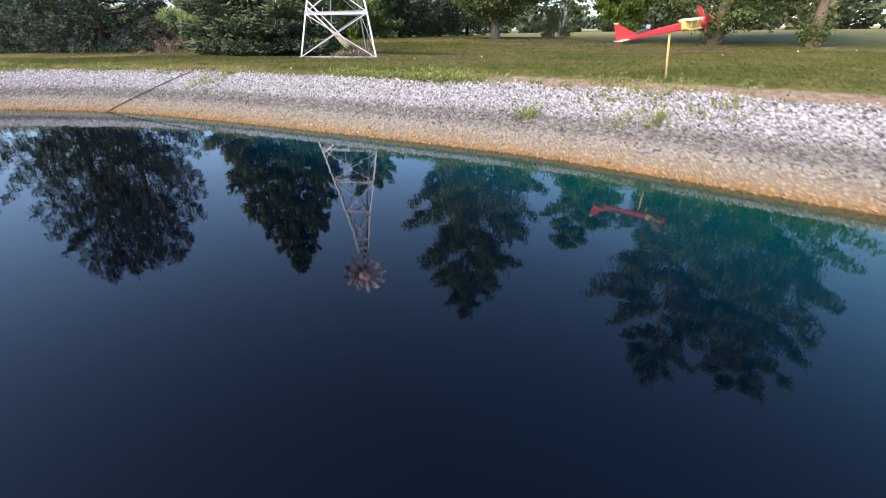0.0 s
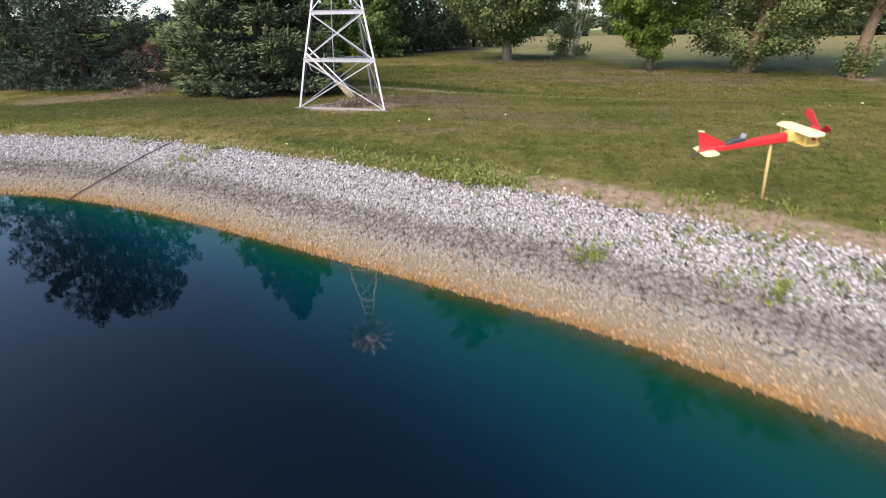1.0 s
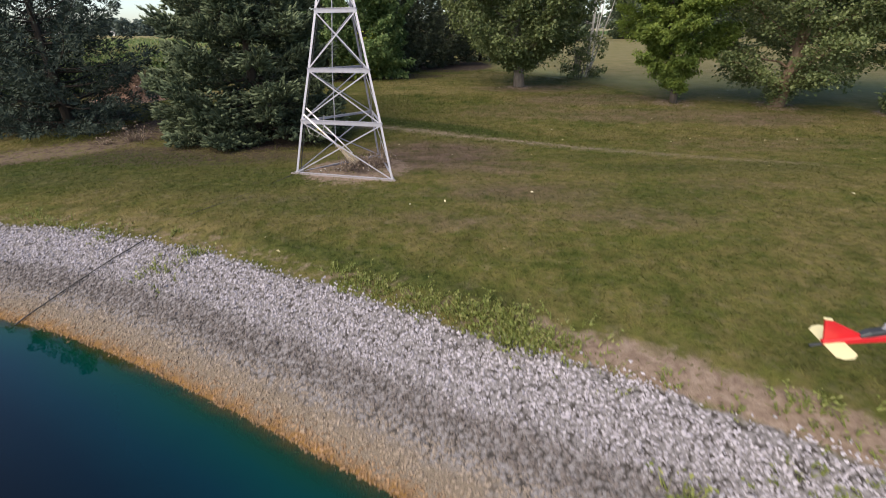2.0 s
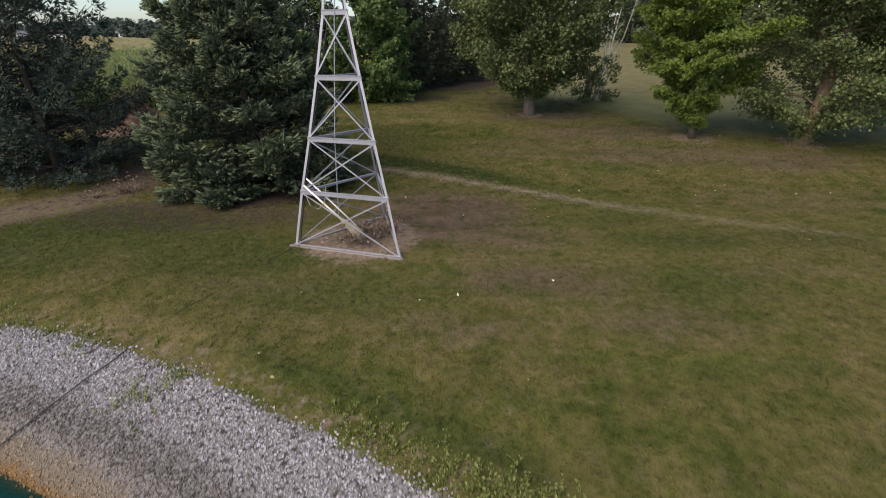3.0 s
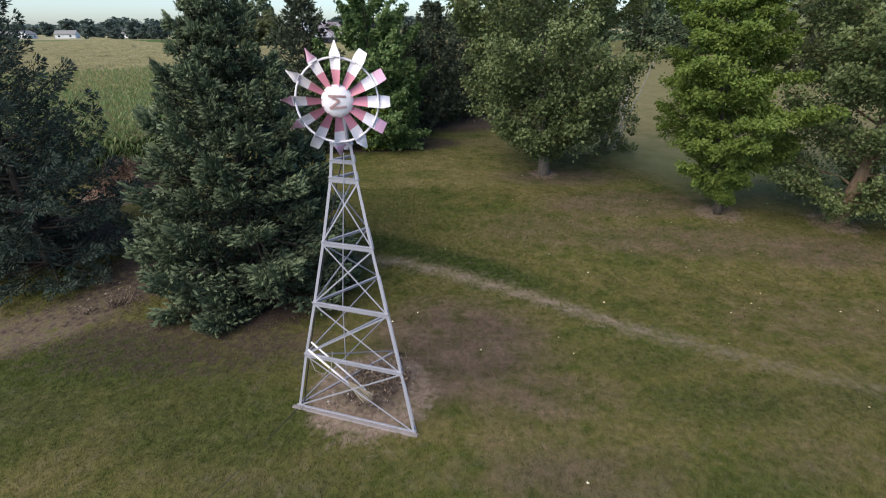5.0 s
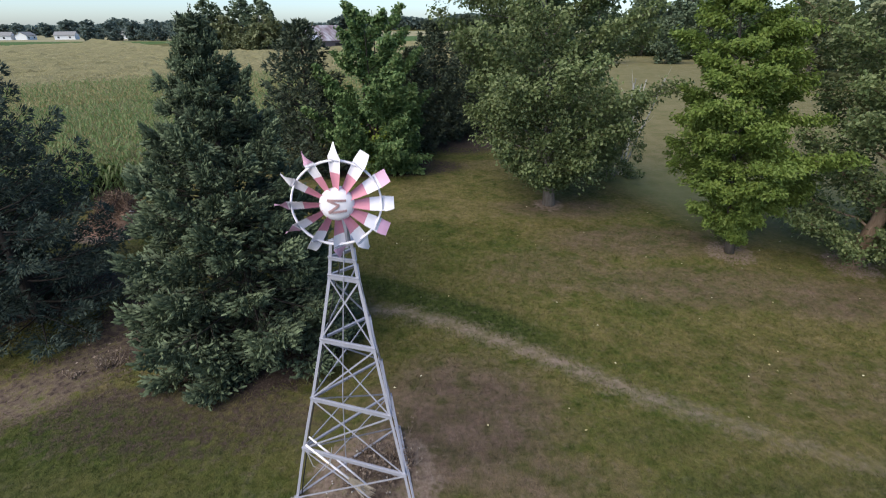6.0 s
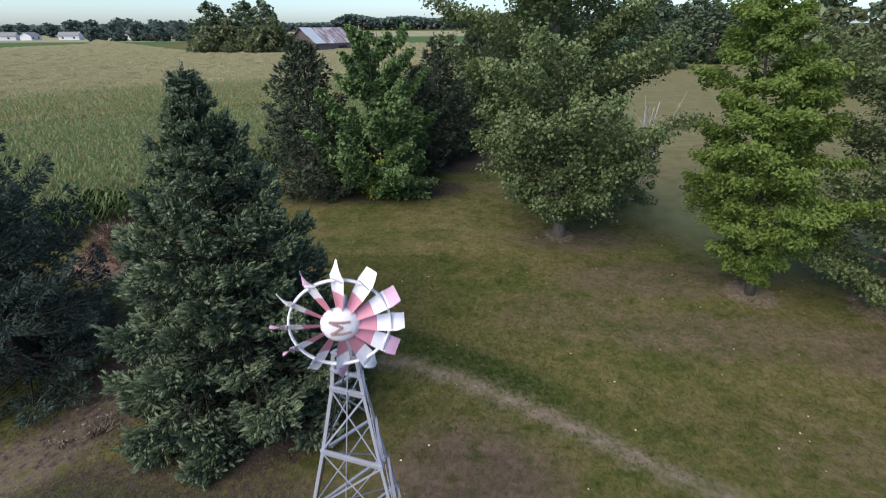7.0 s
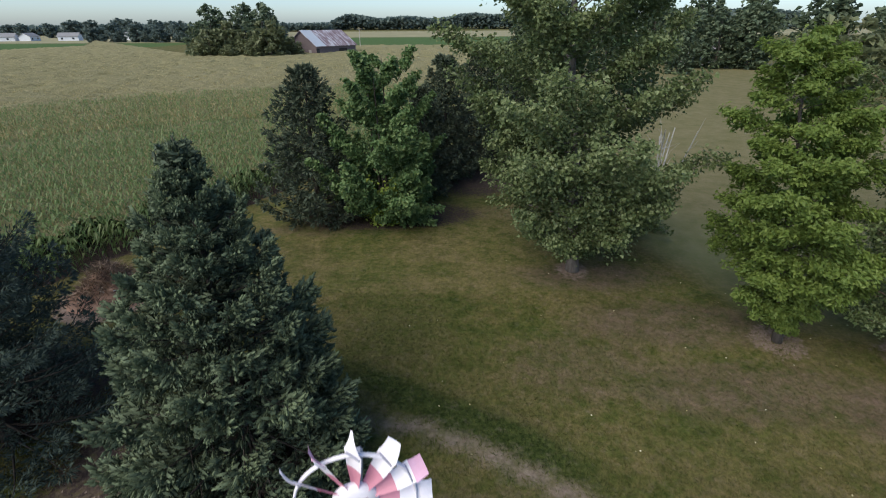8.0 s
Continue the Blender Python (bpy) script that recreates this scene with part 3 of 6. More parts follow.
# ---------------------------------------------------------------- foliage tools
def leaves_mesh(name, C, size, mat, r, up=0.5, long=1.5, fold=0.25, N=None, A=None):
    """Rhombic leaves, folded along the rib, one at each centre in C; N: which way they face, A: which way they point."""
    n = len(C)
    if N is None:
        N = r.normal(size=(n, 3))
        N[:, 2] = np.abs(N[:, 2]) + up
    N = N / (np.linalg.norm(N, axis=1)[:, None] + 1e-9)
    A = np.cross(N, r.normal(size=(n, 3))) if A is None else A - (A * N).sum(1)[:, None] * N
    A /= np.linalg.norm(A, axis=1)[:, None] + 1e-9
    B = np.cross(N, A)
    s = (size * r.uniform(0.65, 1.3, n))[:, None]
    p0, p2 = C - A * s * long / 2, C + A * s * long / 2
    p1, p3 = C + B * s / 2 - A * s * 0.15 + N * s * fold, C - B * s / 2 - A * s * 0.15 + N * s * fold
    V = np.stack([p0, p1, p2, p3], 1).reshape(-1, 3)
    k = np.arange(n)[:, None] * 4
    T = np.concatenate([k + [0, 2, 1], k + [0, 3, 2]])
    return mesh_np(name, V, T, mat)


def needles_mesh(name, P, D, length, width, mat, r, tip):
    """Flat needle sprigs, thin rhombi from P along D, paler towards their ends where tip is high."""
    n = len(P)
    D = D / (np.linalg.norm(D, axis=1)[:, None] + 1e-9)
    S = np.cross(D, r.normal(size=(n, 3)))
    S /= np.linalg.norm(S, axis=1)[:, None] + 1e-9
    L = (length * r.uniform(0.6, 1.3, n))[:, None]
    w = (width * r.uniform(0.7, 1.3, n))[:, None]
    m = P + D * L * 0.45
    V = np.stack([P, m + S * w, P + D * L, m - S * w], 1).reshape(-1, 3)
    k = np.arange(n)[:, None] * 4
    g = np.stack([tip * 0.25, tip * 0.7, tip, tip * 0.7], 1).ravel()
    return mesh_np(name, V, np.concatenate([k + [0, 1, 2], k + [0, 2, 3]]), mat, {"tip": g})


def spindles_mesh(name, P, D, length, width, mat, r, sides=4, tip=None):
    """Brush-like sprigs: spindles from P along D."""
    n = len(P)
    D = D / (np.linalg.norm(D, axis=1)[:, None] + 1e-9)
    S = np.cross(D, r.normal(size=(n, 3)))
    S /= np.linalg.norm(S, axis=1)[:, None] + 1e-9
    U = np.cross(D, S)
    L = (length * r.uniform(0.6, 1.3, n))[:, None]
    w = (width * r.uniform(0.7, 1.3, n))[:, None]
    rows = [P]
    for a in np.linspace(0, 2 * np.pi, sides, endpoint=False):
        jag = r.uniform(0.25, 0.75, n)[:, None]
        rows.append(P + D * L * jag + (np.cos(a) * S + np.sin(a) * U) * w)
    rows.append(P + D * L)
    V = np.stack(rows, 1).reshape(-1, 3)
    m = sides + 2
    k = np.arange(n)[:, None] * m
    T = []
    for a in range(sides):
        b = (a + 1) % sides
        T += [k + [0, 1 + b, 1 + a], k + [sides + 1, 1 + a, 1 + b]]
    grow = None
    if tip is not None:
        grow = np.repeat(tip, m).reshape(n, m)
        grow[:, 0] *= 0.2
        grow[:, -1] = np.minimum(1, grow[:, -1] * 1.3)
        grow = {"tip": grow.ravel()}
    return mesh_np(name, V, np.concatenate(T), mat, grow)


def tufts_mesh(name, P, D, length, mat, r, blades=7, spread=0.9, width=0.022):
    """Needle tufts: fans of thin triangles round D."""
    n = len(P)
    D = D / (np.linalg.norm(D, axis=1)[:, None] + 1e-9)
    Vs = []
    for _ in range(blades):
        d = D + r.normal(size=(n, 3)) * spread * 0.6
        d /= np.linalg.norm(d, axis=1)[:, None]
        s = np.cross(d, r.normal(size=(n, 3)))
        s /= np.linalg.norm(s, axis=1)[:, None] + 1e-9
        L = (length * r.uniform(0.7, 1.2, n))[:, None]
        Vs.append(np.stack([P + s * width, P - s * width, P + d * L], 1))
    V = np.stack(Vs, 1).reshape(-1, 3)
    return mesh_np(name, V, np.arange(len(V)).reshape(-1, 3), mat)


def leaf_cloud(C, A, a, b, per, r):
    """Leaf places: per leaves round each clump centre C, stretched a along A and b across."""
    n = len(C)
    k = np.repeat(np.arange(n), per)
    off = r.normal(size=(len(k), 3))
    off /= np.linalg.norm(off, axis=1)[:, None]
    off *= r.uniform(0.25, 1.0, len(k))[:, None] ** 0.5
    ax = A[k]
    along = (off * ax).sum(1)[:, None] * ax
    return C[k] + along * a[k][:, None] + (off - along) * b[k][:, None]


def broadleaf(name, label, at, H, profile, clumps, per, leaf, leaf_mat, bark_mat, seed, trunk_r=0.2, limbs=30, lift=0.6, clump=0.6, stretch=1.0, rise=0.0, flat=0.75, lean=(0, 0), stems=1, clear=0.08, group="", suckers=0, lobes=0.22, core=0.35, twigs=260, wiggle=0.010):
    """A broadleaved tree: tapered trunk, limbs and twigs, and a crown of single leaves gathered in clumps. profile: (height share, radius) pairs;
    rise: how far the clumps point up; flat: their thickness; core: how deep into the crown they sit."""
    r = np.random.default_rng(seed)
    base = (at[0], at[1], zat(*at) - 0.05)
    tree = thing(name, label, "tree", base, group)
    wood = Geo()
    ph, pr = np.array(profile).T
    axes = []
    for s in range(stems):
        off = np.array([0.0, 0.0]) if stems == 1 else 0.2 * np.array([math.cos(6.28 * s / stems), math.sin(6.28 * s / stems)])
        tilt = np.array(lean) + (0 if stems == 1 else off * r.uniform(3, 6) * H / 10)
        hh = np.linspace(0, 1, 9)
        wig = np.cumsum(r.normal(0, wiggle * H, (9, 2)), 0)
        wig[0] = 0
        pts = np.c_[off + tilt * hh[:, None] + wig, hh * H * (0.95 if s == 0 else r.uniform(0.7, 0.92))]
        rad = trunk_r * (1 - hh) ** 0.8 * (0.7 if stems > 1 else 1) + 0.012
        rad[0] *= 1.35
        wood.tube(pts, rad, 9)
        axes.append(pts)
    joints = []
    for k in range(limbs):
        ax = axes[k % stems]
        f = clear + (0.92 - clear) * (k + r.uniform(0, 1)) / limbs
        start = np.array([np.interp(f * H, ax[:, 2], ax[:, i]) for i in range(3)])
        az = k * 2.399 + r.uniform(-0.5, 0.5)
        up = lift * r.uniform(0.6, 1.3)
        R = np.interp(min(1, f + 0.1), ph, pr) * r.uniform(0.6, 0.9)
        t = np.linspace(0, 1, 6)[:, None]
        pts = start + np.array([math.cos(az), math.sin(az), up]) * R * t + np.cumsum(r.normal(0, 0.03 * R, (6, 3)), 0) * (t > 0)
        wood.tube(pts, np.linspace(max(0.018, trunk_r * 0.30 * (1 - f * 0.7)), 0.008, 6), 5, False)
        joints += list(pts[1:])
    joints = np.array(joints)
    # clump centres through the crown, denser towards its skin, in uneven lobes
    f = r.choice(np.linspace(0.02, 1, 200), clumps, p=(lambda w: w / w.sum())(np.interp(np.linspace(0.02, 1, 200), ph, pr) + 0.15))
    f = np.clip(f + r.normal(0, 0.01, clumps), max(0.015, clear * 0.55), 0.99)
    az = r.uniform(0, 2 * np.pi, clumps)
    ph1, ph2, ph3 = r.uniform(0, 6.28, 3)
    wave = 1 + lobes * (np.sin(3 * az + 9 * f + ph1) * 0.5 + np.sin(5 * az - 17 * f + ph2) * 0.35 + np.sin(31 * f + ph3 + 2 * az) * 0.35)
    q = (core + (1 - core) * r.random(clumps) ** 0.55) * wave
    R = np.interp(f, ph, pr) * q
    cx = np.array([np.interp(f * H, axes[0][:, 2], axes[0][:, i]) for i in range(2)]).T
    C = np.c_[cx[:, 0] + R * np.cos(az), cx[:, 1] + R * np.sin(az), f * H]
    A = np.c_[np.cos(az), np.sin(az), np.full(clumps, rise) + r.normal(0, 0.2, clumps)]
    A /= np.linalg.norm(A, axis=1)[:, None]
    size = clump * r.uniform(0.55, 1.3, clumps)
    if suckers:
        a = r.uniform(0, 6.28, suckers)
        C = np.concatenate([C, np.c_[0.5 * np.cos(a), 0.5 * np.sin(a), r.uniform(0.25, 1.4, suckers)]])
        A = np.concatenate([A, np.tile((0.0, 0.0, 1.0), (suckers, 1))])
        size = np.concatenate([size, np.full(suckers, 0.3)])
    for c in C[: min(len(C), twigs)]:
        j = joints[np.argmin(((joints - c) ** 2).sum(1) + 0.8 * np.maximum(0, joints[:, 2] - c[2]) ** 2)]
        wood.tube(np.stack([j, (j + c) / 2 + (0, 0, 0.06), c]), [0.014, 0.010, 0.005], 3, False)
    part("trunk", wood.mesh("trunk", bark_mat, True), tree)
    P = leaf_cloud(C, A, size * stretch, size * (0.9 if stretch == 1 else 0.6), per, r)
    k = np.repeat(np.arange(len(C)), per)
    P[:, 2] = C[k, 2] + (P[:, 2] - C[k, 2]) * flat
    P[:, 2] = np.maximum(P[:, 2], 0.10 + 0.12 * r.random(len(P)))
    part("crown", leaves_mesh("crown", P, leaf, leaf_mat, r), tree)
    return tree


def limbed_tree(name, label, at, H, profile, leaf, leaf_mat, bark_mat, seed, trunk_r=0.2, limbs=60, rise=0.5, curl=0.1, branches=9, spread=0.4, per=90, puff=0.13, droop=0.0, sub_rise=0.15, lean=(0, 0), clear=0.06, uneven=0.2, low=0.04, wiggle=0.005, forks=1, group="", shoots=None, long=1.5):
    """A broadleaved tree grown limb by limb: tapered trunk, limbs that rise and bend, side branches, and sprays of single leaves along them.
    profile: (height share, reach) pairs of the limbs' ends; rise and curl: how steeply a limb leaves the trunk and turns up;
    spread: a side branch's share of its limb; puff: how far leaves stand off the twig; shoots: young growth at the foot: its leaf material, words, and ranges of bearing, reach and height."""
    r = np.random.default_rng(seed)
    tree = thing(name, label, "tree", (at[0], at[1], zat(*at) - 0.05), group)
    wood = Geo()
    ph, pr = np.array(profile).T
    hh = np.linspace(0, 1, 11)
    axes = []
    for s in range(forks):
        wig = np.cumsum(r.normal(0, wiggle * H, (11, 2)), 0)
        wig[0] = 0
        away = np.zeros(2) if s == 0 else np.array([math.cos(2.4 * s), math.sin(2.4 * s)]) * H * 0.13
        pts = np.c_[np.array(lean) * hh[:, None] + wig + away * hh[:, None] ** 0.8, hh * H * (0.97 if s == 0 else r.uniform(0.75, 0.95))]
        rad = trunk_r * (1 - hh) ** 0.8 * (1 if forks == 1 else 0.7) + 0.012
        rad[0] *= 1.4
        wood.tube(pts, rad, 9)
        axes.append(pts)
    O, B, U, L = [], [], [], []
    u_lobe = r.uniform(0, 6.28, 3)
    for k in range(limbs):
        ax = axes[k % forks]
        f = low + (0.99 - low) * (k + r.uniform(0, 1)) / limbs
        az = k * 2.399 + r.uniform(-0.45, 0.45)
        lobe = 1 + uneven * (0.6 * math.sin(2 * az + 11 * f + u_lobe[0]) + 0.6 * math.sin(3 * az - 19 * f + u_lobe[1]))
        R = np.interp(f, ph, pr) * lobe * r.uniform(1 - 1.3 * uneven, 1 + 0.6 * uneven)
        up, bend = rise * r.uniform(0.75, 1.25), curl * r.uniform(0.5, 1.5)
        h0 = min(max(f * H - (up + bend) * R, clear * H * r.uniform(0.7, 1.2)), ax[-1, 2])
        start = np.array([np.interp(h0, ax[:, 2], ax[:, i]) for i in range(3)])
        tip_z = min(f * H - h0, 1.6 * R + 0.4)
        out, side = np.array([math.cos(az), math.sin(az), 0.0]), np.array([-math.sin(az), math.cos(az), 0.0])
        t = np.linspace(0, 1, 7)
        pts = start + out * (R * t)[:, None] + side * (R * r.normal(0, 0.12) * t ** 2)[:, None] + np.c_[np.zeros((7, 2)), tip_z * (0.75 * t + 0.25 * t ** 2) - droop * R * t ** 3]
        pts[1:] += r.normal(0, 0.025 * R, (6, 3))
        wood.tube(pts, np.linspace(max(0.02, trunk_r * 0.28 * (1 - f * 0.7)), 0.007, 7), 5, False)
        m = max(4, int(branches * (0.45 + 0.55 * R / pr.max())))
        slope = (pts[-1] - pts[0]) / (np.linalg.norm(pts[-1] - pts[0]) + 1e-9)
        for b in range(m + 1):
            last = b == m
            s = 0.97 if last else 0.15 + 0.82 * ((b + r.random()) / m) ** 0.8
            o = np.array([np.interp(s, t, pts[:, i]) for i in range(3)])
            sg = (-1) ** b
            bd = slope if last else slope * 0.75 + side * sg * r.uniform(0.4, 1.0) + np.array([0, 0, sub_rise + r.normal(0, 0.25)])
            bd = bd / np.linalg.norm(bd)
            bl = (0.35 + 0.1 * R if last else spread * R * (1.15 - s) + 0.30) * r.uniform(0.65, 1.25)
            wood.tube(np.stack([o, o + bd * bl * 0.5, o + bd * bl - (0, 0, droop * bl * 0.5)]), [0.011, 0.008, 0.004], 3, False)
            O.append(o), B.append(bd), U.append(out), L.append(bl)
    O, B, U, L = np.array(O), np.array(B), np.array(U), np.array(L)
    part("trunk", wood.mesh("trunk", bark_mat, True), tree)
    k = np.repeat(np.arange(len(O)), np.maximum(6, (per * (0.25 + L) * r.uniform(0.7, 1.3, len(O))).astype(int)))
    u = r.random(len(k)) ** 0.8 * 1.08
    P = O[k] + B[k] * (L[k] * u)[:, None] + r.normal(0, 1, (len(k), 3)) * puff * (0.7 + 0.5 * L[k])[:, None] * (1.05 - 0.45 * u)[:, None]
    P[:, 2] -= droop * L[k] * u ** 2
    P[:, 2] = np.maximum(P[:, 2], 0.12 + 0.15 * r.random(len(P)))
    N = r.normal(0, 0.55, (len(k), 3)) + U[k] * 0.5 + (0, 0, 0.7)
    A = B[k] + r.normal(0, 0.6, (len(k), 3)) - (0, 0, 0.45)
    part("crown", leaves_mesh("crown", P, leaf, leaf_mat, r, long=long, N=N, A=A), tree)
    if shoots:
        young, words, a0, a1, r0, r1, h0, h1 = shoots
        n = 900
        a, q = np.repeat(r.uniform(a0, a1, 30), 30), r.random(n)
        tall = np.repeat(r.uniform(h0, h1, 30), 30)
        P = np.c_[(r0 + (r1 - r0) * q) * np.cos(a), (r0 + (r1 - r0) * q) * np.sin(a), 0.2 + tall * q] + r.normal(0, 0.12, (n, 3))
        P[:, 2] = np.maximum(P[:, 2], 0.12)
        part("young_growth", leaves_mesh("young_growth", P, leaf, young, r, long=long), tree, words)["kind"] = "stuff"
    return tree


def conifer(name, label, at, H, R, leaf_mat, seed, whorls=15, per=10, branchlets=13, sprigs=34, length=0.14, width=0.022, sag=0.30, tip_up=0.32, bare=0.03, power=0.85, brush=0.07, uneven=0.2, group=""):
    """A conifer: straight trunk and whorls of boughs with gaps of shade between them. Each bough carries two ranks of
    side branchlets, and every branchlet is a brush of needle sprigs, paler at its end; light from above is tinted in on
    top."""
    r = np.random.default_rng(seed)
    tree = thing(name, label, "tree", (at[0], at[1], zat(*at) - 0.05), group)
    wood = Geo()
    wood.tube(np.c_[r.normal(0, 0.02, (8, 2)), np.linspace(0, H * 0.985, 8)], np.linspace(0.05 + R * 0.045, 0.012, 8), 8)
    O, B, L, F, S = [], [], [], [], []
    t = np.linspace(0, 1, 6)
    for lv in range(whorls):
        f0 = bare + (0.965 - bare) * (lv / (whorls - 1)) ** 0.86
        nb = max(5, int(per * (0.45 + 0.55 * (1 - f0))))
        a0 = r.uniform(0, 6.28)
        for k in range(nb):
            f = np.clip(f0 + r.normal(0, 0.22) / whorls, bare * 0.7, 0.975)
            reach = R * (1 - f) ** power * (0.80 + 0.20 * min(1, f / 0.12)) + 0.16
            az = a0 + 6.283 * k / nb + r.normal(0, 0.18)
            span = reach * (r.uniform(1 - 1.6 * uneven, 1.0) if r.random() < 0.4 else r.uniform(0.92, 1 + uneven))
            out, side = np.array([math.cos(az), math.sin(az), 0.0]), np.array([-math.sin(az), math.cos(az), 0.0])
            drop = -sag + (sag + 0.75) * f ** 1.4 + r.normal(0, 0.07)
            pts = out * (span * t)[:, None] + side * (span * r.normal(0, 0.08) * t ** 2)[:, None] + np.c_[np.zeros((6, 2)), f * H + drop * span * t + tip_up * span * t ** 2.4]
            pts[:, 2] = np.maximum(pts[:, 2], 0.25 + 0.15 * t)
            wood.tube(pts, np.linspace(0.010 + 0.011 * span, 0.004, 6), 4, False)
            paleness = r.uniform(0.55, 1.1)
            m = max(5, int(branchlets * (0.35 + 0.65 * span / R)))
            for b in range(m + 1):
                last = b == m
                s = 0.96 if last else 0.14 + 0.83 * ((b + r.random()) / m) ** 0.75
                o = np.array([np.interp(s, t, pts[:, i]) for i in range(3)])
                bl = (0.24 if last else 0.36 * span * (1.04 - s) + 0.17) * r.uniform(0.7, 1.2)
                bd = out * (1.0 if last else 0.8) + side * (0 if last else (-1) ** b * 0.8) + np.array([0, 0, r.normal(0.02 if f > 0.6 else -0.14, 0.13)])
                O.append(o), B.append(bd / np.linalg.norm(bd)), L.append(bl), F.append(paleness * (0.25 + 0.75 * s)), S.append(s)
    O, B, L, F, S = (np.array(v) for v in (O, B, L, F, S))
    k = np.repeat(np.arange(len(O)), np.maximum(7, (sprigs * (0.2 + L) / 0.6 * (0.55 + 0.45 * S)).astype(int)))
    u = r.random(len(k)) ** 0.75
    ring = r.normal(0, 1, (len(k), 3))
    ring -= (ring * B[k]).sum(1)[:, None] * B[k]
    ring /= np.linalg.norm(ring, axis=1)[:, None] + 1e-9
    P = O[k] + B[k] * (L[k] * u)[:, None] + ring * (brush * (1.15 - 0.75 * u) * r.random(len(k)) ** 0.5)[:, None]
    P[:, 2] -= 0.16 * L[k] * u ** 2
    D = B[k] * (0.55 + 0.5 * u)[:, None] + ring * 0.75 + np.array([0, 0, 0.22])
    # upward needles tinted paler, as lit from above; inner ones stay dark
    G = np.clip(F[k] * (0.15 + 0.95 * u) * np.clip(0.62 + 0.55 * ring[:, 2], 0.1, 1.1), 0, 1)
    n = 60
    P = np.concatenate([P, np.c_[r.normal(0, 0.02, (n, 2)), r.uniform(H - 0.9, H, n)]])
    D = np.concatenate([D, np.c_[r.normal(0, 0.55, (n, 2)), np.full(n, 1.0)]])
    G = np.concatenate([G, np.full(n, 0.5)])
    P[:, 2] = np.maximum(P[:, 2], 0.06 + 0.1 * r.random(len(P)))
    part("trunk", wood.mesh("trunk", M_bark_dark, True), tree)
    me = needles_mesh("crown", P, D, length, width, leaf_mat, r, G)
    part("crown", me, tree)
    return tree


def spruce(name, label, at, H, R, leaf_mat, seed, whorls=14, per=16, fingers=36, sprigs=4):
    """A spruce: whorls of boughs with shade between them. Each bough forks into arms, each arm ends in a rounded pad of
    finger-like shoots, and every finger is a short brush of needle sprigs, paler at its end and, as if lit, on top."""
    r = np.random.default_rng(seed)
    tree = thing(name, label, "tree", (at[0], at[1], zat(*at) - 0.05))
    wood = Geo()
    wood.tube(np.c_[r.normal(0, 0.02, (8, 2)), np.linspace(0, H + 0.1, 8)], np.linspace(0.2, 0.012, 8), 8)
    O, B, L, G0 = [], [], [], []
    t = np.linspace(0, 1, 6)

    def pad(o, d, side, size, paleness, n):
        """Fingers fanned round the end of an arm at o, pointing along d."""
        for _ in range(n):
            a = np.clip(r.normal(0, 0.55), -1.1, 1.1)
            bd = d * math.cos(a) + side * math.sin(a) + np.array([0, 0, r.uniform(-0.5, 0.7)])
            O.append(o - d * size * r.uniform(-0.2, 1.0) + side * math.sin(a) * size * 0.7 + np.array([0, 0, r.uniform(-0.16, 0.12)]) * size / 0.3)
            B.append(bd / np.linalg.norm(bd)), L.append(min(size, 0.36) * r.uniform(0.32, 0.66)), G0.append(paleness * r.uniform(0.75, 1.3))

    for lv in range(whorls):
        f0 = 0.035 + 0.93 * (lv / (whorls - 1)) ** 0.88
        nb = max(4, int(per * (0.42 + 0.58 * (1 - f0))))
        a0 = r.uniform(0, 6.28)
        for k in range(nb):
            f = np.clip(f0 + r.normal(0, 0.11) / whorls, 0.03, 0.975)
            span = (R * (1 - f) ** 1.0 * (0.72 + 0.28 * min(1, f / 0.22)) + 0.01) * (1.06, 0.93)[lv % 2] * (r.uniform(0.74, 0.88) if r.random() < 0.3 else r.uniform(0.88, 1.05))
            az = a0 + 6.283 * k / nb + r.normal(0, 0.15)
            out, side = np.array([math.cos(az), math.sin(az), 0.0]), np.array([-math.sin(az), math.cos(az), 0.0])
            drop = -0.36 + 1.15 * f ** 1.3 + r.normal(0, 0.035)
            pts = out * (span * t)[:, None] + side * (span * r.normal(0, 0.06) * t ** 2)[:, None] + np.c_[np.zeros((6, 2)), f * H + drop * span * t + 0.26 * span * t ** 2.4]
            pts[:, 2] = np.maximum(pts[:, 2], 0.30 + 0.15 * t)
            wood.tube(pts, np.linspace(0.010 + 0.011 * span, 0.005, 6), 4, False)
            # boughs differ at random and turn paler towards the top
            paleness = r.uniform(0.5, 1.1) * (0.8 + 0.5 * f)
            size = np.clip(0.12 + 0.115 * span, 0.12, 0.42)
            tip = (pts[-1] - pts[-2]) / np.linalg.norm(pts[-1] - pts[-2])
            pad(pts[-1], tip, side, size, paleness, int(fingers * (0.5 + 0.5 * min(1, span / 1.5))))
            arms = int(1 + 1.8 * span)
            for b in range(arms):
                s = 0.42 + 0.52 * (b + r.random()) / arms
                o = np.array([np.interp(s, t, pts[:, i]) for i in range(3)])
                d = out * 0.72 + side * (-1) ** b * 0.72 + np.array([0, 0, r.normal(-0.06, 0.1)])
                d /= np.linalg.norm(d)
                e = o + d * (0.36 * span * (1.05 - s) + 0.16) * r.uniform(0.75, 1.15)
                wood.tube(np.stack([o, (o + e) / 2, e]), [0.012, 0.009, 0.005], 4, False)
                pad(e, d, np.array([-d[1], d[0], 0.0]), size * 0.9, paleness * (0.35 + 0.65 * s), int(fingers * 0.8))
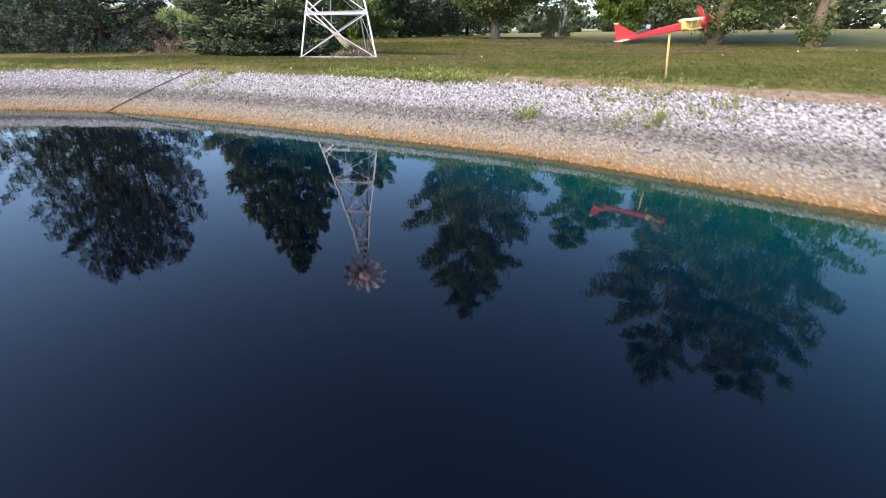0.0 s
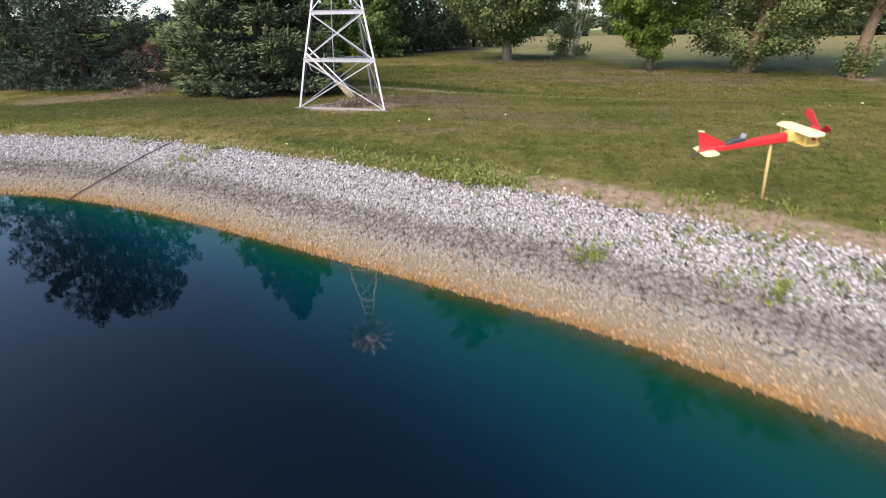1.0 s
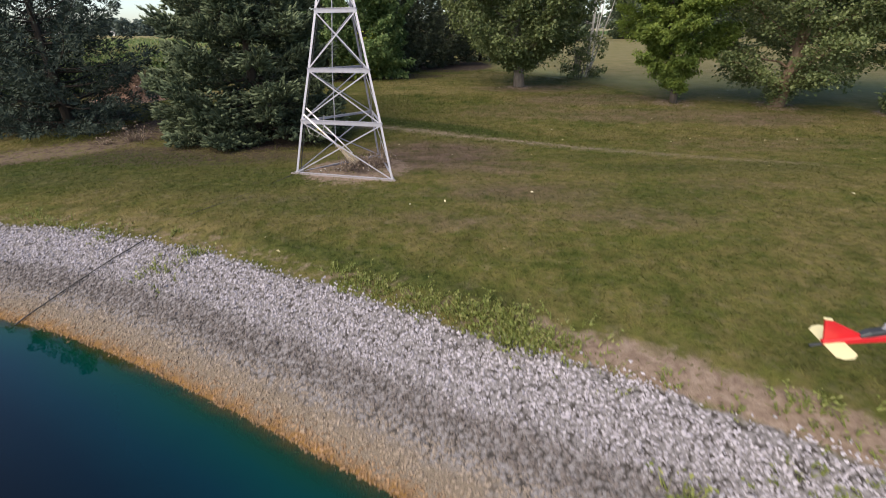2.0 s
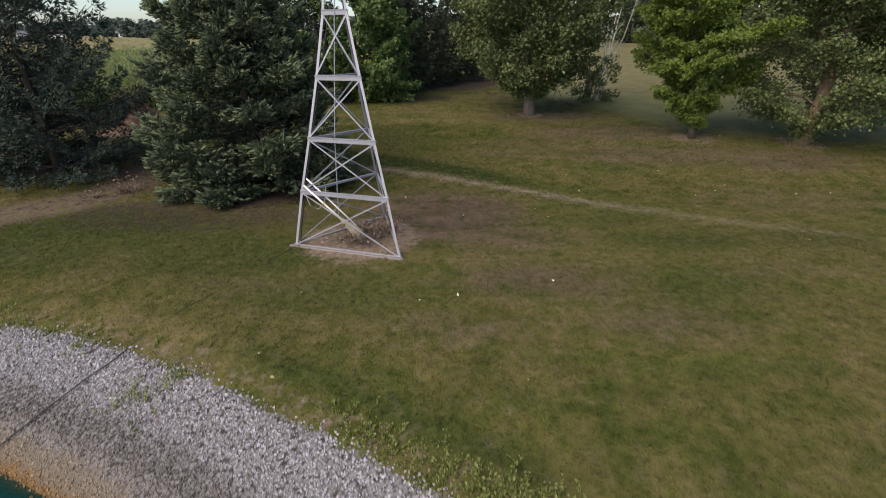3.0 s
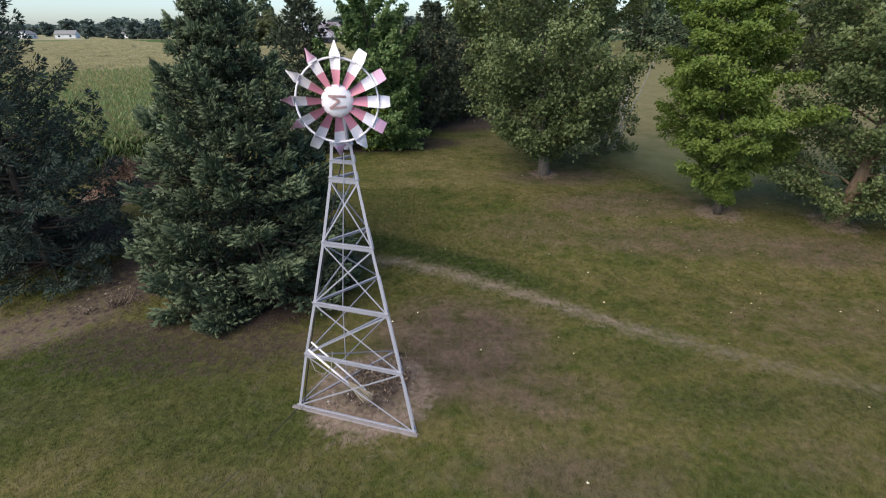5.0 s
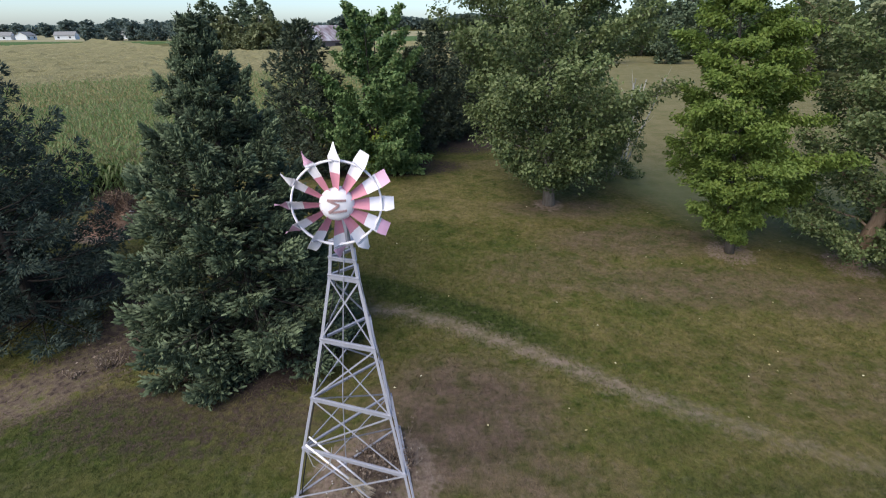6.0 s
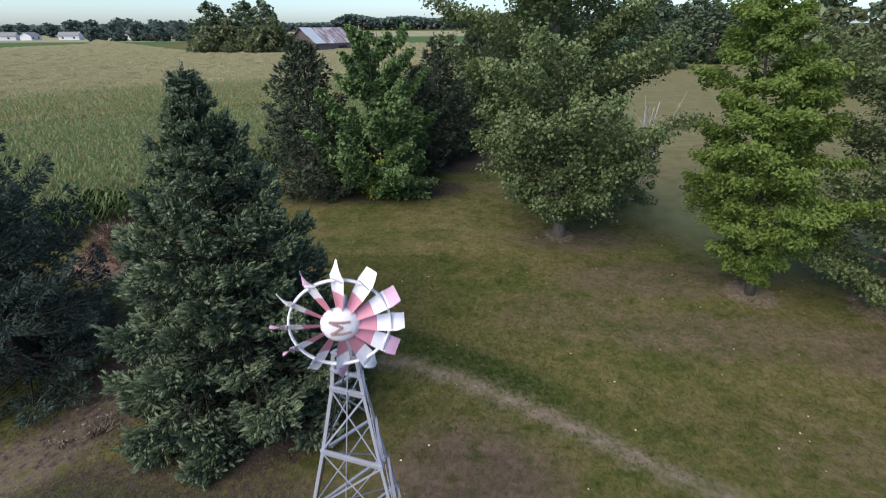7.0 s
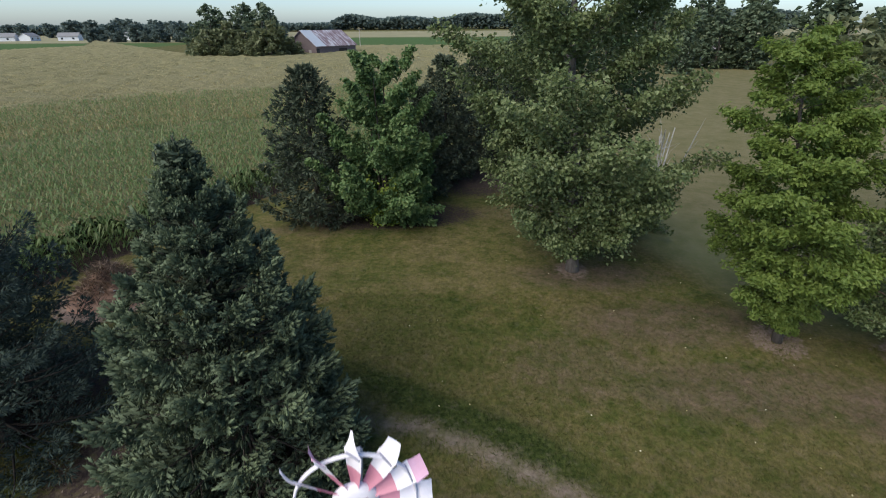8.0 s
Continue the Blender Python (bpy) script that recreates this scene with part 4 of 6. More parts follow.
            for s in np.linspace(0.10, 0.66, 7):      # sparse shoots near the trunk, their shade put in by a dark tint
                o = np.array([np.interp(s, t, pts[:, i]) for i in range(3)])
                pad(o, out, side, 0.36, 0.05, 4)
    for z in np.linspace(H - 1.3, H + 0.1, 20):
        pad(np.array([0, 0, z]), np.array([0.0, 0.0, 1.0]), np.array([math.cos(z * 9), math.sin(z * 9), 0.0]), 0.10, 0.6, 2)
    O, B, L, G0 = (np.array(v) for v in (O, B, L, G0))
    # each finger: a stubby tapered body, bent up a little at its end
    n, sides = len(O), 4
    S = np.cross(B, np.array([0.02, 0.03, 1.0]))
    S /= np.linalg.norm(S, axis=1)[:, None] + 1e-9
    W = np.cross(S, B)
    ang = np.linspace(0, 2 * np.pi, sides, endpoint=False)
    V, tips = [], []
    for share, rad, lift in ((0.0, 0.026, 0.0), (0.45, 0.056, 0.0), (1.0, 0.018, 0.14)):
        mid = O + B * (L * share)[:, None] + np.array([0, 0, 1.0]) * (L * lift)[:, None]
        for a_ in ang:
            q = rad * r.uniform(0.65, 1.35, n) * (0.55 + L / 0.35 * 0.45)
            V.append(mid + (S * math.cos(a_) + W * math.sin(a_)) * q[:, None])
            # sides facing up get a paler tint, standing in for light from above
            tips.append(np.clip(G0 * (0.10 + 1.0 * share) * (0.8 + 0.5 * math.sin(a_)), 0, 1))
    V = np.stack(V, 1).reshape(-1, 3)
    V[:, 2] = np.maximum(V[:, 2], 0.05)
    base = np.arange(n)[:, None] * 3 * sides
    Q = [base + [i * sides + j, i * sides + (j + 1) % sides, (i + 1) * sides + (j + 1) % sides, (i + 1) * sides + j] for i in range(2) for j in range(sides)]
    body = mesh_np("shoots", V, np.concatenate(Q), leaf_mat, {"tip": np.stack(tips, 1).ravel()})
    # fine needles standing off it
    k = np.repeat(np.arange(n), np.maximum(6, (sprigs * (0.3 + L / 0.3)).astype(int)))
    u = r.random(len(k)) ** 0.8
    ring = r.normal(0, 1, (len(k), 3))
    ring -= (ring * B[k]).sum(1)[:, None] * B[k]
    ring /= np.linalg.norm(ring, axis=1)[:, None] + 1e-9
    P = O[k] + B[k] * (L[k] * u)[:, None] + ring * (0.040 * (1.1 - 0.7 * u))[:, None]
    P[:, 2] = np.maximum(P[:, 2] + 0.1 * L[k] * u ** 2, 0.06)
    D = B[k] * (0.5 + 0.6 * u)[:, None] + ring * 0.8 + np.array([0, 0, 0.15])
    # upward needles carry the same painted top light
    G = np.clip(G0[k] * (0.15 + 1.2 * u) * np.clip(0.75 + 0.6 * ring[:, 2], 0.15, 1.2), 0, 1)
    part("trunk", wood.mesh("trunk", M_bark_dark, True), tree)
    part("crown", body, tree)
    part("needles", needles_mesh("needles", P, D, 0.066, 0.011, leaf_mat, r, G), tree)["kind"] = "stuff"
    return tree


# ---------------------------------------------------------------- trees round the lawn
spruce("spruce_tree", "dense blue-green spruce with drooping boughs on the lawn", TREES_AT["spruce"], 8.9, 4.0, L_spruce, 11)
P1 = conifer("pine_tree", "dark green pine with long needles reaching the ground", (-14.5, 21.8), 8.0, 3.3, L_pine, 21, 16, 10, 11, 60, 0.145, 0.020, 0.10, 0.30, 0.03, 0.58, 0.17, 0.13, "pines beside the pond")
for x, y, k, rot in ((-17.6, 22.7, 1.12, 70), (-25.2, 21.5, 0.95, 160)):
    copy_thing(P1, pose(x, y, zat(x, y) - 0.05, 0, 0, rot) @ Matrix.Scale(k, 4))
P2 = conifer("pine_tree", "dark green pine at the lawn's far edge", (-10.2, 38.2), 8.6, 3.3, L_pine_green, 22, 18, 10, 8, 29, 0.26, 0.043, 0.0, 0.45, 0.03, 0.92, 0.11, 0.18, "pines by the field")
for x, y, k, rot in ((-3.0, 46.0, 0.98, 60), (-0.4, 50.0, 1.02, 130), (2.6, 55.5, 1.05, 210), (-4.4, 42.8, 0.8, 300)):
    copy_thing(P2, pose(x, y, zat(x, y) - 0.05, 0, 0, rot) @ Matrix.Scale(k, 4))
SUCKERS = (L_poplar, "leafy suckers round the trunk's foot", -3.14, 3.14, 0.2, 0.65, 0.4, 1.3)
limbed_tree("maple_tree", "bushy green young maple with upswept branches", (-6.2, 38.0), 9.3, [(0, 1.2), (0.15, 2.5), (0.35, 3.3), (0.6, 2.9), (0.8, 1.9), (1, 0.7)], 0.15, L_maple, M_bark_dark, 31, 0.10, 64, 0.85, 0.15, 9, 0.34, 110, 0.14, 0.05, 0.25, clear=0.04, uneven=0.22, forks=4, shoots=(L_shoots, "bright yellow-green young shoots", -2.6, -0.5, 0.9, 1.7, 1.2, 3.1))
limbed_tree("poplar_tree", "tall poplar with grey-green leaves and pale trunk", TREES_AT["poplar"], 18.0, [(0, 0.4), (0.07, 0.7), (0.10, 1.5), (0.15, 2.9), (0.2, 3.7), (0.33, 4.5), (0.5, 4.6), (0.7, 3.4), (0.88, 2.0), (1, 0.5)], 0.122, L_poplar, M_bark, 32, 0.22, 84, 0.45, 0.15, 12, 0.38, 104, 0.20, 0.04, 0.12, lean=(-1.9, 0), clear=0.06, uneven=0.17, low=0.055, wiggle=0.004, long=1.25)
limbed_tree("box_elder_tree", "bright yellow-green tree leafy down to the grass", TREES_AT["elder"], 10.6, [(0, 0.15), (0.08, 0.35), (0.14, 0.8), (0.22, 1.35), (0.32, 1.9), (0.55, 2.4), (0.78, 1.6), (1, 0.3)], 0.085, L_bright, M_bark_brown, 33, 0.12, 72, 0.45, 0.1, 12, 0.40, 118, 0.13, 0.14, 0.12, lean=(-2.0, 0.4), clear=0.05, uneven=0.24, low=0.06, wiggle=0.004, long=1.7)
limbed_tree("cottonwood_tree", "large cottonwood with grey-green leaves", TREES_AT["cottonwood"], 20.0, [(0, 0.9), (0.06, 2.0), (0.12, 2.9), (0.28, 3.7), (0.5, 4.4), (0.75, 3.6), (1, 0.7)], 0.105, L_poplar, M_bark_tan, 34, 0.23, 76, 0.5, 0.1, 12, 0.38, 96, 0.19, 0.10, 0.10, clear=0.05, uneven=0.2, low=0.05, long=1.25, shoots=SUCKERS)
limbed_tree("cottonwood_tree", "tall cottonwood with a bare leaning lower trunk", TREES_AT["cottonwood2"], 20.0, [(0, 0.4), (0.14, 1.8), (0.24, 3.4), (0.4, 4.2), (0.6, 4.3), (0.85, 3.0), (1, 0.7)], 0.115, L_poplar, M_bark_tan, 35, 0.22, 70, 0.5, 0.1, 12, 0.38, 92, 0.20, 0.08, 0.10, lean=(1.4, 0.4), clear=0.16, uneven=0.2, low=0.15, long=1.25, shoots=SUCKERS)
broadleaf("shrub", "low grey-green shrub under the dead tree", (7.7, 36.6), 2.6, [(0, 1.2), (0.4, 1.7), (1, 0.7)], 46, 55, 0.10, L_poplar, M_bark, 37, 0.05, 16, 0.9, 0.4, 1.0, 0.5, 0.9, stems=4, clear=0.05)


M_bleached = bark("bleached_bare_stems", (0.50, 0.47, 0.44), (0.72, 0.69, 0.66))


def dead_tree(at, seed):
    r = np.random.default_rng(seed)
    g = Geo()
    for s in range(6):
        a, L = r.uniform(0, 6.28), r.uniform(3.8, 6.0)
        d = np.array([0.25 * math.cos(a) + 0.12, 0.25 * math.sin(a), 1.0])
        p = np.linspace(0, 1, 7)[:, None] * d * L + np.cumsum(r.normal(0, 0.05, (7, 3)), 0)
        g.tube(p, np.linspace(0.06, 0.024, 7), 5)
        for k in range(6):
            b = p[r.integers(2, 6)]
            e = b + r.normal(0, 0.4, 3) + (0, 0, 0.5)
            g.tube(np.stack([b, (b + e) / 2 + r.normal(0, 0.05, 3), e]), [0.016, 0.01, 0.005], 4, False)
    t = thing("dead_tree", "bare bleached dead tree with several thin stems", "tree", (*at, zat(*at) - 0.05))
    part("trunk", g.mesh("trunk", M_bleached), t)


dead_tree((8.5, 37.3), 5)

# ---------------------------------------------------------------- windmill
MILL_BASE = np.array([-3.07, 16.32])
MILL_TOP = np.array([-3.13, 16.42])
LEVELS = [(0.09, 2.66), (1.35, 2.10), (2.50, 1.57), (3.73, 1.03), (4.92, 0.56), (5.24, 0.48), (5.52, 0.41)]
FRONT_R = np.array([0.263, 0.965])     # from the front face to the rear leg


def mill_corner(k, z):
    """Corner k (0 front left, 1 front right, 2 rear) of the tower at height z."""
    side = np.interp(z, [a for a, _ in LEVELS], [b for _, b in LEVELS])
    c = MILL_BASE + (MILL_TOP - MILL_BASE) * (z / 5.5)
    along = np.array([FRONT_R[1], -FRONT_R[0]])
    o = (-along * 0.5 - FRONT_R * 0.2887, along * 0.5 - FRONT_R * 0.2887, FRONT_R * 0.5774)[k] * side
    return np.array([c[0] + o[0], c[1] + o[1], z])


M_sill = simple("weathered_grey_timber", (0.26, 0.23, 0.235), 0.85, 0, 0.3, 9.0, 0.3)


def build_windmill():
    mill = thing("windmill", "galvanised three-legged lattice windmill with white and faded red wheel", "windmill", (*MILL_BASE, 0.0))
    O = np.array([*MILL_BASE, 0.0])
    for k in range(3):
        g = Geo()
        others = [mill_corner(j, 0.1) - mill_corner(k, 0.1) for j in range(3) if j != k]
        u, v = (o / np.linalg.norm(o) for o in others)
        for (z0, _), (z1, _) in zip(LEVELS[:-1], LEVELS[1:]):
            a, b = mill_corner(k, z0 - (0.12 if z0 < 0.2 else 0)), mill_corner(k, z1)
            g.angle_iron(a - O, b - O, 0.054, 0.008, u, v)
        part("leg", g.mesh("leg", M_steel), mill)
    for lv, (z, _) in enumerate(LEVELS):
        for k in range(3):
            a, b = mill_corner(k, z), mill_corner((k + 1) % 3, z)
            h = (0.095 if lv < 5 else 0.06) if k == 0 else 0.05
            g = Geo().beam(a - O, b - O, 0.012, h).beam(a - O + (0, 0, h / 2), b - O + (0, 0, h / 2), 0.045, 0.01)
            part("crossbar", g.mesh("crossbar", M_steel), mill)
    for (z0, _), (z1, _) in zip(LEVELS[:4], LEVELS[1:5]):
        for k in range(3):
            j = (k + 1) % 3
            for a, b in ((mill_corner(k, z0), mill_corner(j, z1)), (mill_corner(j, z0), mill_corner(k, z1))):
                n = np.array([*(mill_corner(k, z0) + mill_corner(j, z0))[:2] / 2 - MILL_BASE, 0])
                part("brace", Geo().beam(a - O, b - O, 0.028, 0.012, n).mesh("brace", M_steel), mill)
            mid = (mill_corner(k, z0) + mill_corner(j, z0) + mill_corner(k, z1) + mill_corner(j, z1)) / 4 - O
            part("brace_bolt", Geo().tube([mid + np.array([*(mid[:2] * 0.02), 0]), mid * (1.03, 1.03, 1)], 0.018, 6).mesh("brace_bolt", M_darkmetal), mill)
    for k in range(1):      # timber sill under the front feet
        a, b = mill_corner(k, 0.1), mill_corner((k + 1) % 3, 0.1)
        u = (b - a) / np.linalg.norm(b - a)
        n = np.array([*((a + b)[:2] / 2 - MILL_BASE), 0])
        n /= np.linalg.norm(n)
        a, b = a - u * 0.06 + n * 0.06, b + u * 0.06 + n * 0.06
        part("sill", Geo().beam((*(a - O)[:2], 0.08), (*(b - O)[:2], 0.08), 0.11, 0.10).mesh("sill", M_sill), mill, "weathered grey timber sill")
    # pump rod, air hose and tie rope
    part("pump_rod", Geo().tube([(-0.42, -0.22, 0.7), (-0.32, -0.2, 2.5), (-0.16, -0.12, 4.2), (-0.05, -0.05, 5.4)], 0.011, 6).mesh("pump_rod", M_steel), mill)
    hose = [(-1.36, -0.36, 0.02), (-1.28, -0.30, 0.5), (-1.02, -0.12, 1.8), (-0.62, -0.02, 3.4), (-0.25, 0.0, 4.8), (-0.05, -0.02, 5.4)]
    part("air_hose", Geo().tube(hose, 0.012, 6).mesh("air_hose", M_black), mill)
    # head
    hub = np.array([-3.07, 16.0, 6.27]) - O
    axis = Vector((0.18, -1.0, 0.0)).normalized()
    ax = np.array(axis)
    head = Geo().beam((0, 0.0, 5.45), (0, 0.02, 6.1), 0.09, 0.09).beam(hub - ax * 0.06, hub - ax * 0.62, 0.13, 0.15)
    head.tube([hub + ax * 0.05, hub - ax * 0.45], 0.035, 10)
    part("gearbox", head.mesh("gearbox", M_steel), mill)
    # wheel, built in its own plane: x to the side, y along the axis, z up
    t = np.linspace(0, 2 * np.pi, 49)
    rim = Geo()
    for dy in (-0.010, 0.010):
        rim.tube(np.c_[0.63 * np.cos(t), np.full(49, 0.03 + dy), 0.63 * np.sin(t)], 0.016, 6, False)
    wheel = part("wheel", rim.mesh("wheel", M_white, True), mill, "white wheel of twelve twisted blades, red at the root", hub)
    wheel.rotation_euler = axis.to_track_quat("-Y", "Z").to_euler()
    cone = Geo()
    a = np.linspace(0, 2 * np.pi, 32, endpoint=False)
    rings = [(0.0, -0.085), (0.10, -0.078), (0.18, -0.055), (0.235, -0.02), (0.25, 0.02), (0.235, 0.035)]
    V = np.concatenate([np.c_[q * np.cos(a), np.full(32, y), q * np.sin(a)] for q, y in rings])
    Q = [(i * 32 + j, i * 32 + (j + 1) % 32, (i + 1) * 32 + (j + 1) % 32, (i + 1) * 32 + j) for i in range(len(rings) - 1) for j in range(32)]
    cone.add(V, (), Q)
    part("hub_disc", cone.mesh("hub_disc", M_white, True), wheel, "domed white hub disc with a worn zigzag mark")
    zig = Geo()
    pts = np.array([(0.135, 0.075), (-0.125, 0.095), (0.035, 0.015), (-0.12, -0.09), (0.135, -0.075)])
    for p, q in zip(pts[:-1], pts[1:]):
        w = p + np.linspace(0, 1, 7)[:, None] * (q - p)
        y = np.interp(np.hypot(*w.T), [q_ for q_, _ in rings[:5]], [y_ for _, y_ in rings[:5]]) - 0.004
        for i in range(6):
            zig.beam((w[i, 0], y[i], w[i, 1]), (w[i + 1, 0], y[i + 1], w[i + 1, 1]), 0.012, 0.034, (0, 0.15, 1))
    part("emblem", zig.mesh("emblem", M_emblem), wheel, "worn brown zigzag mark")

    def blade_piece(r0, r1, w0, w1, pitch0, pitch1, bend, steps=5):
        V = []
        for s in np.linspace(0, 1, steps):
            q, w, p = r0 + (r1 - r0) * s, w0 + (w1 - w0) * s, -radians(pitch0 + (pitch1 - pitch0) * s)
            for e in (-1, -0.33, 0.33, 1):
                x = e * w / 2
                y = 0.010 * (1 - e * e)
                V.append((x * math.cos(p) - y * math.sin(p), x * math.sin(p) + y * math.cos(p) + bend * s * s, q))
        V = np.array(V)
        n = len(V)
        V = np.concatenate([V, V + (0, 0.005, 0)])
        Q = []
        for i in range(steps - 1):
            for j in range(3):
                q = i * 4 + j
                Q += [(q, q + 1, q + 5, q + 4), (n + q, n + q + 4, n + q + 5, n + q + 1)]
            for j in (0, 3):
                q = i * 4 + j
                Q.append((q, q + 4, n + q + 4, n + q))
        for i in (0, steps - 1):
            for j in range(3):
                q = i * 4 + j
                Q.append((q, n + q, n + q + 1, q + 1))
        return Geo().add(V, (), Q)

    root = blade_piece(0.20, 0.46, 0.105, 0.20, 43, 43, 0.0).mesh("blade_root", M_red_faded)
    vane = blade_piece(0.46, 0.68, 0.20, 0.235, 43, 42, 0.01).mesh("blade", M_white)
    tips = [blade_piece(0.68, r1, 0.235, w, 42, p, b, 5).mesh("blade_tip", m) for r1, p, b, w, m in ((0.83, 38, 0.02, 0.215, M_lilac), (0.86, 66, 0.10, 0.06, M_white), (0.84, 20, 0.07, 0.15, M_white), (0.86, 80, 0.05, 0.10, M_lilac), (0.81, 48, 0.03, 0.20, M_white))]
    clip = Geo().beam((-0.07, 0.06, 0.64), (0.07, -0.06, 0.64), 0.03, 0.012).mesh("clip", M_steel)
    for k in range(12):
        bl = part("blade", vane, wheel)
        bl.rotation_euler = (0, radians(30 * k + 2), 0)
        for nm, me in (("blade_root", root), ("blade_tip", tips[(1, 2, 0, 4, 0, 1, 3, 2, 3, 3, 1, 3)[k]]), ("clip", clip)):
            o = part(nm, me, wheel, "faded red root of a blade" if nm == "blade_root" else "")
            o.rotation_euler = bl.rotation_euler


build_windmill()


def build_bundle():
    """Two white poles and a straw broom tied slantwise inside the tower's lowest bay."""
    b = thing("pole_bundle", "two white poles and a straw broom tied inside the tower", "poles", (-4.15, 15.98, 1.52))
    part("pole", Geo().tube([(0, 0, 0), (0.55, -0.1, -0.52), (1.05, -0.18, -0.98)], 0.020, 8).mesh("pole", M_white, True), b)
    part("pole", Geo().tube([(0.06, 0.06, 0.14), (0.62, -0.03, -0.42), (1.1, -0.12, -0.9)], 0.017, 8).mesh("pole", M_white, True), b)
    d = np.array([0.74, -0.12, -0.66])
    part("broom_stick", Geo().tube([(0.3, -0.06, -0.3), (0.3, -0.06, -0.3) + d * 0.75], 0.017, 8).mesh("broom_stick", M_pole, True), b)
    r = np.random.default_rng(3)
    n = 130
    P = np.array([0.74, -0.13, -0.70]) + r.normal(0, 0.014, (n, 3))
    fan = r.normal(0, 1, n)[:, None] * np.array([0.05, 0.10, 0.05]) + r.normal(0, 0.035, (n, 3))
    part("broom_straw", spindles_mesh("broom_straw", P, d + fan, 0.52, 0.010, M_straw, r, 3), b, "splayed straw broom head")
    part("tie_rope", Geo().tube([(0.02, -0.05, -0.15), (0.12, -0.12, -0.42), (0.3, -0.14, -0.5), (0.45, -0.1, -0.34), (0.5, -0.06, 0.0)], 0.009, 6).mesh("tie_rope", M_rope), b)


build_bundle()


def build_plinth():
    """Low timber edging and rubble round the tower's feet."""
    r = np.random.default_rng(8)
    for k in range(14):
        a, q = r.uniform(0, 6.28), r.uniform(0.3, 1.0)
        x, y = MILL_BASE[0] + q * math.cos(a), MILL_BASE[1] + q * math.sin(a) * 0.9
        V, T = stone_shape(r)
        s = r.uniform(0.03, 0.06)
        ob = thing("stone", "small pale stone in the bare earth under the windmill", "stone", (x, y, zat(x, y) + s * 0.3), "stones under the windmill", data=mesh_np("stone", V * s, T, M_pebble))
        ob.rotation_euler = (0, 0, a)


# ---------------------------------------------------------------- model biplane on a stake
def build_plane():
    tail, nose = np.array([2.77, 8.19, 0.645]), np.array([4.00, 8.02, 0.895])
    c = (tail + nose) / 2
    L = np.linalg.norm(nose - tail)
    m = Matrix.Translation(c) @ Vector(nose - tail).to_track_quat("X", "Z").to_matrix().to_4x4()
    pl = thing("model_biplane", "red and cream wooden model biplane on a pale stake", "model plane")
    pl.matrix_world = m
    h = L / 2

    def loft(rows, mat, name, parent=pl, label=""):
        """Rounded box sections: x, half width, z low, z high."""
        V, Q = [], []
        for x, w, z0, z1 in rows:
            k = 0.3 * min(w, (z1 - z0) / 2)
            V += [(x, -w + k, z0), (x, w - k, z0), (x, w, z0 + k), (x, w, z1 - k), (x, w - k, z1), (x, -w + k, z1), (x, -w, z1 - k), (x, -w, z0 + k)]
        for i in range(len(rows) - 1):
            for j in range(8):
                Q.append((i * 8 + j, i * 8 + (j + 1) % 8, i * 8 + 8 + (j + 1) % 8, i * 8 + 8 + j))
        e = (len(rows) - 1) * 8
        Q += [(0, 7, 6, 1), (1, 6, 5, 2), (2, 5, 4, 3), (e, e + 1, e + 6, e + 7), (e + 1, e + 2, e + 5, e + 6), (e + 2, e + 3, e + 4, e + 5)]
        return part(name, Geo().add(V, (), Q).mesh(name, mat), parent, label)

    loft([(-h, 0.025, -0.03, 0.02), (-0.1, 0.045, -0.035, 0.045), (0.3, 0.055, -0.045, 0.06), (h - 0.05, 0.055, -0.045, 0.055)], M_red, "fuselage")
    fin = [(-h + 0.01, 0.01), (-h + 0.0, 0.25), (-h + 0.05, 0.235), (-h + 0.34, 0.03)]
    V = [(x, y, z) for y in (-0.010, 0.010) for x, z in fin]
    part("fin", Geo().add(V, (), [(0, 1, 2, 3), (7, 6, 5, 4), (0, 4, 5, 1), (1, 5, 6, 2), (2, 6, 7, 3), (3, 7, 4, 0)]).mesh("fin", M_red), pl)
    part("fin_cap", Geo().beam((-h - 0.005, 0, 0.258), (-h + 0.06, 0, 0.24), 0.026, 0.016).mesh("fin_cap", M_cream), pl)

    def slab(name, x0, x1, half, z, th, mat, sweep=0.0):
        """A wing with rounded tips."""
        out = []
        for s in np.linspace(-1, 1, 13):
            k = max(0.0, abs(s) - 0.86) / 0.14
            q = 0.28 * (1 - math.sqrt(max(0, 1 - k * k)))
            out.append((s * half, x0 + q * (x1 - x0) - sweep * abs(s), x1 - q * (x1 - x0) - sweep * abs(s)))
        V = []
        for y, a, b in out:
            V += [(a, y, z), (b, y, z), (b, y, z + th * 0.7), ((a + 2 * b) / 3, y, z + th), (a, y, z + th * 0.4)]
        Q, T = [], []
        for i in range(12):
            for j in range(5):
                Q.append((i * 5 + j, i * 5 + (j + 1) % 5, i * 5 + 5 + (j + 1) % 5, i * 5 + 5 + j))
        for o in (0, 60):
            T += [(o, o + 1, o + 2), (o, o + 2, o + 3), (o, o + 3, o + 4)]
        return part(name, Geo().add(V, T, Q).mesh(name, mat), pl)

    slab("upper_wing", h - 0.24, h - 0.07, 0.43, 0.075, 0.020, M_cream)
    slab("lower_wing", h - 0.23, h - 0.07, 0.33, -0.055, 0.018, M_yellow)
    slab("tailplane", -h - 0.0, -h + 0.17, 0.26, -0.012, 0.012, M_cream)
    for s in (-1, 1):
        for x in (h - 0.22, h - 0.10):
            part("strut", Geo().beam((x, s * 0.26, -0.045), (x, s * 0.28, 0.08), 0.016, 0.016, (0, 1, 0)).mesh("strut", M_yellow), pl)
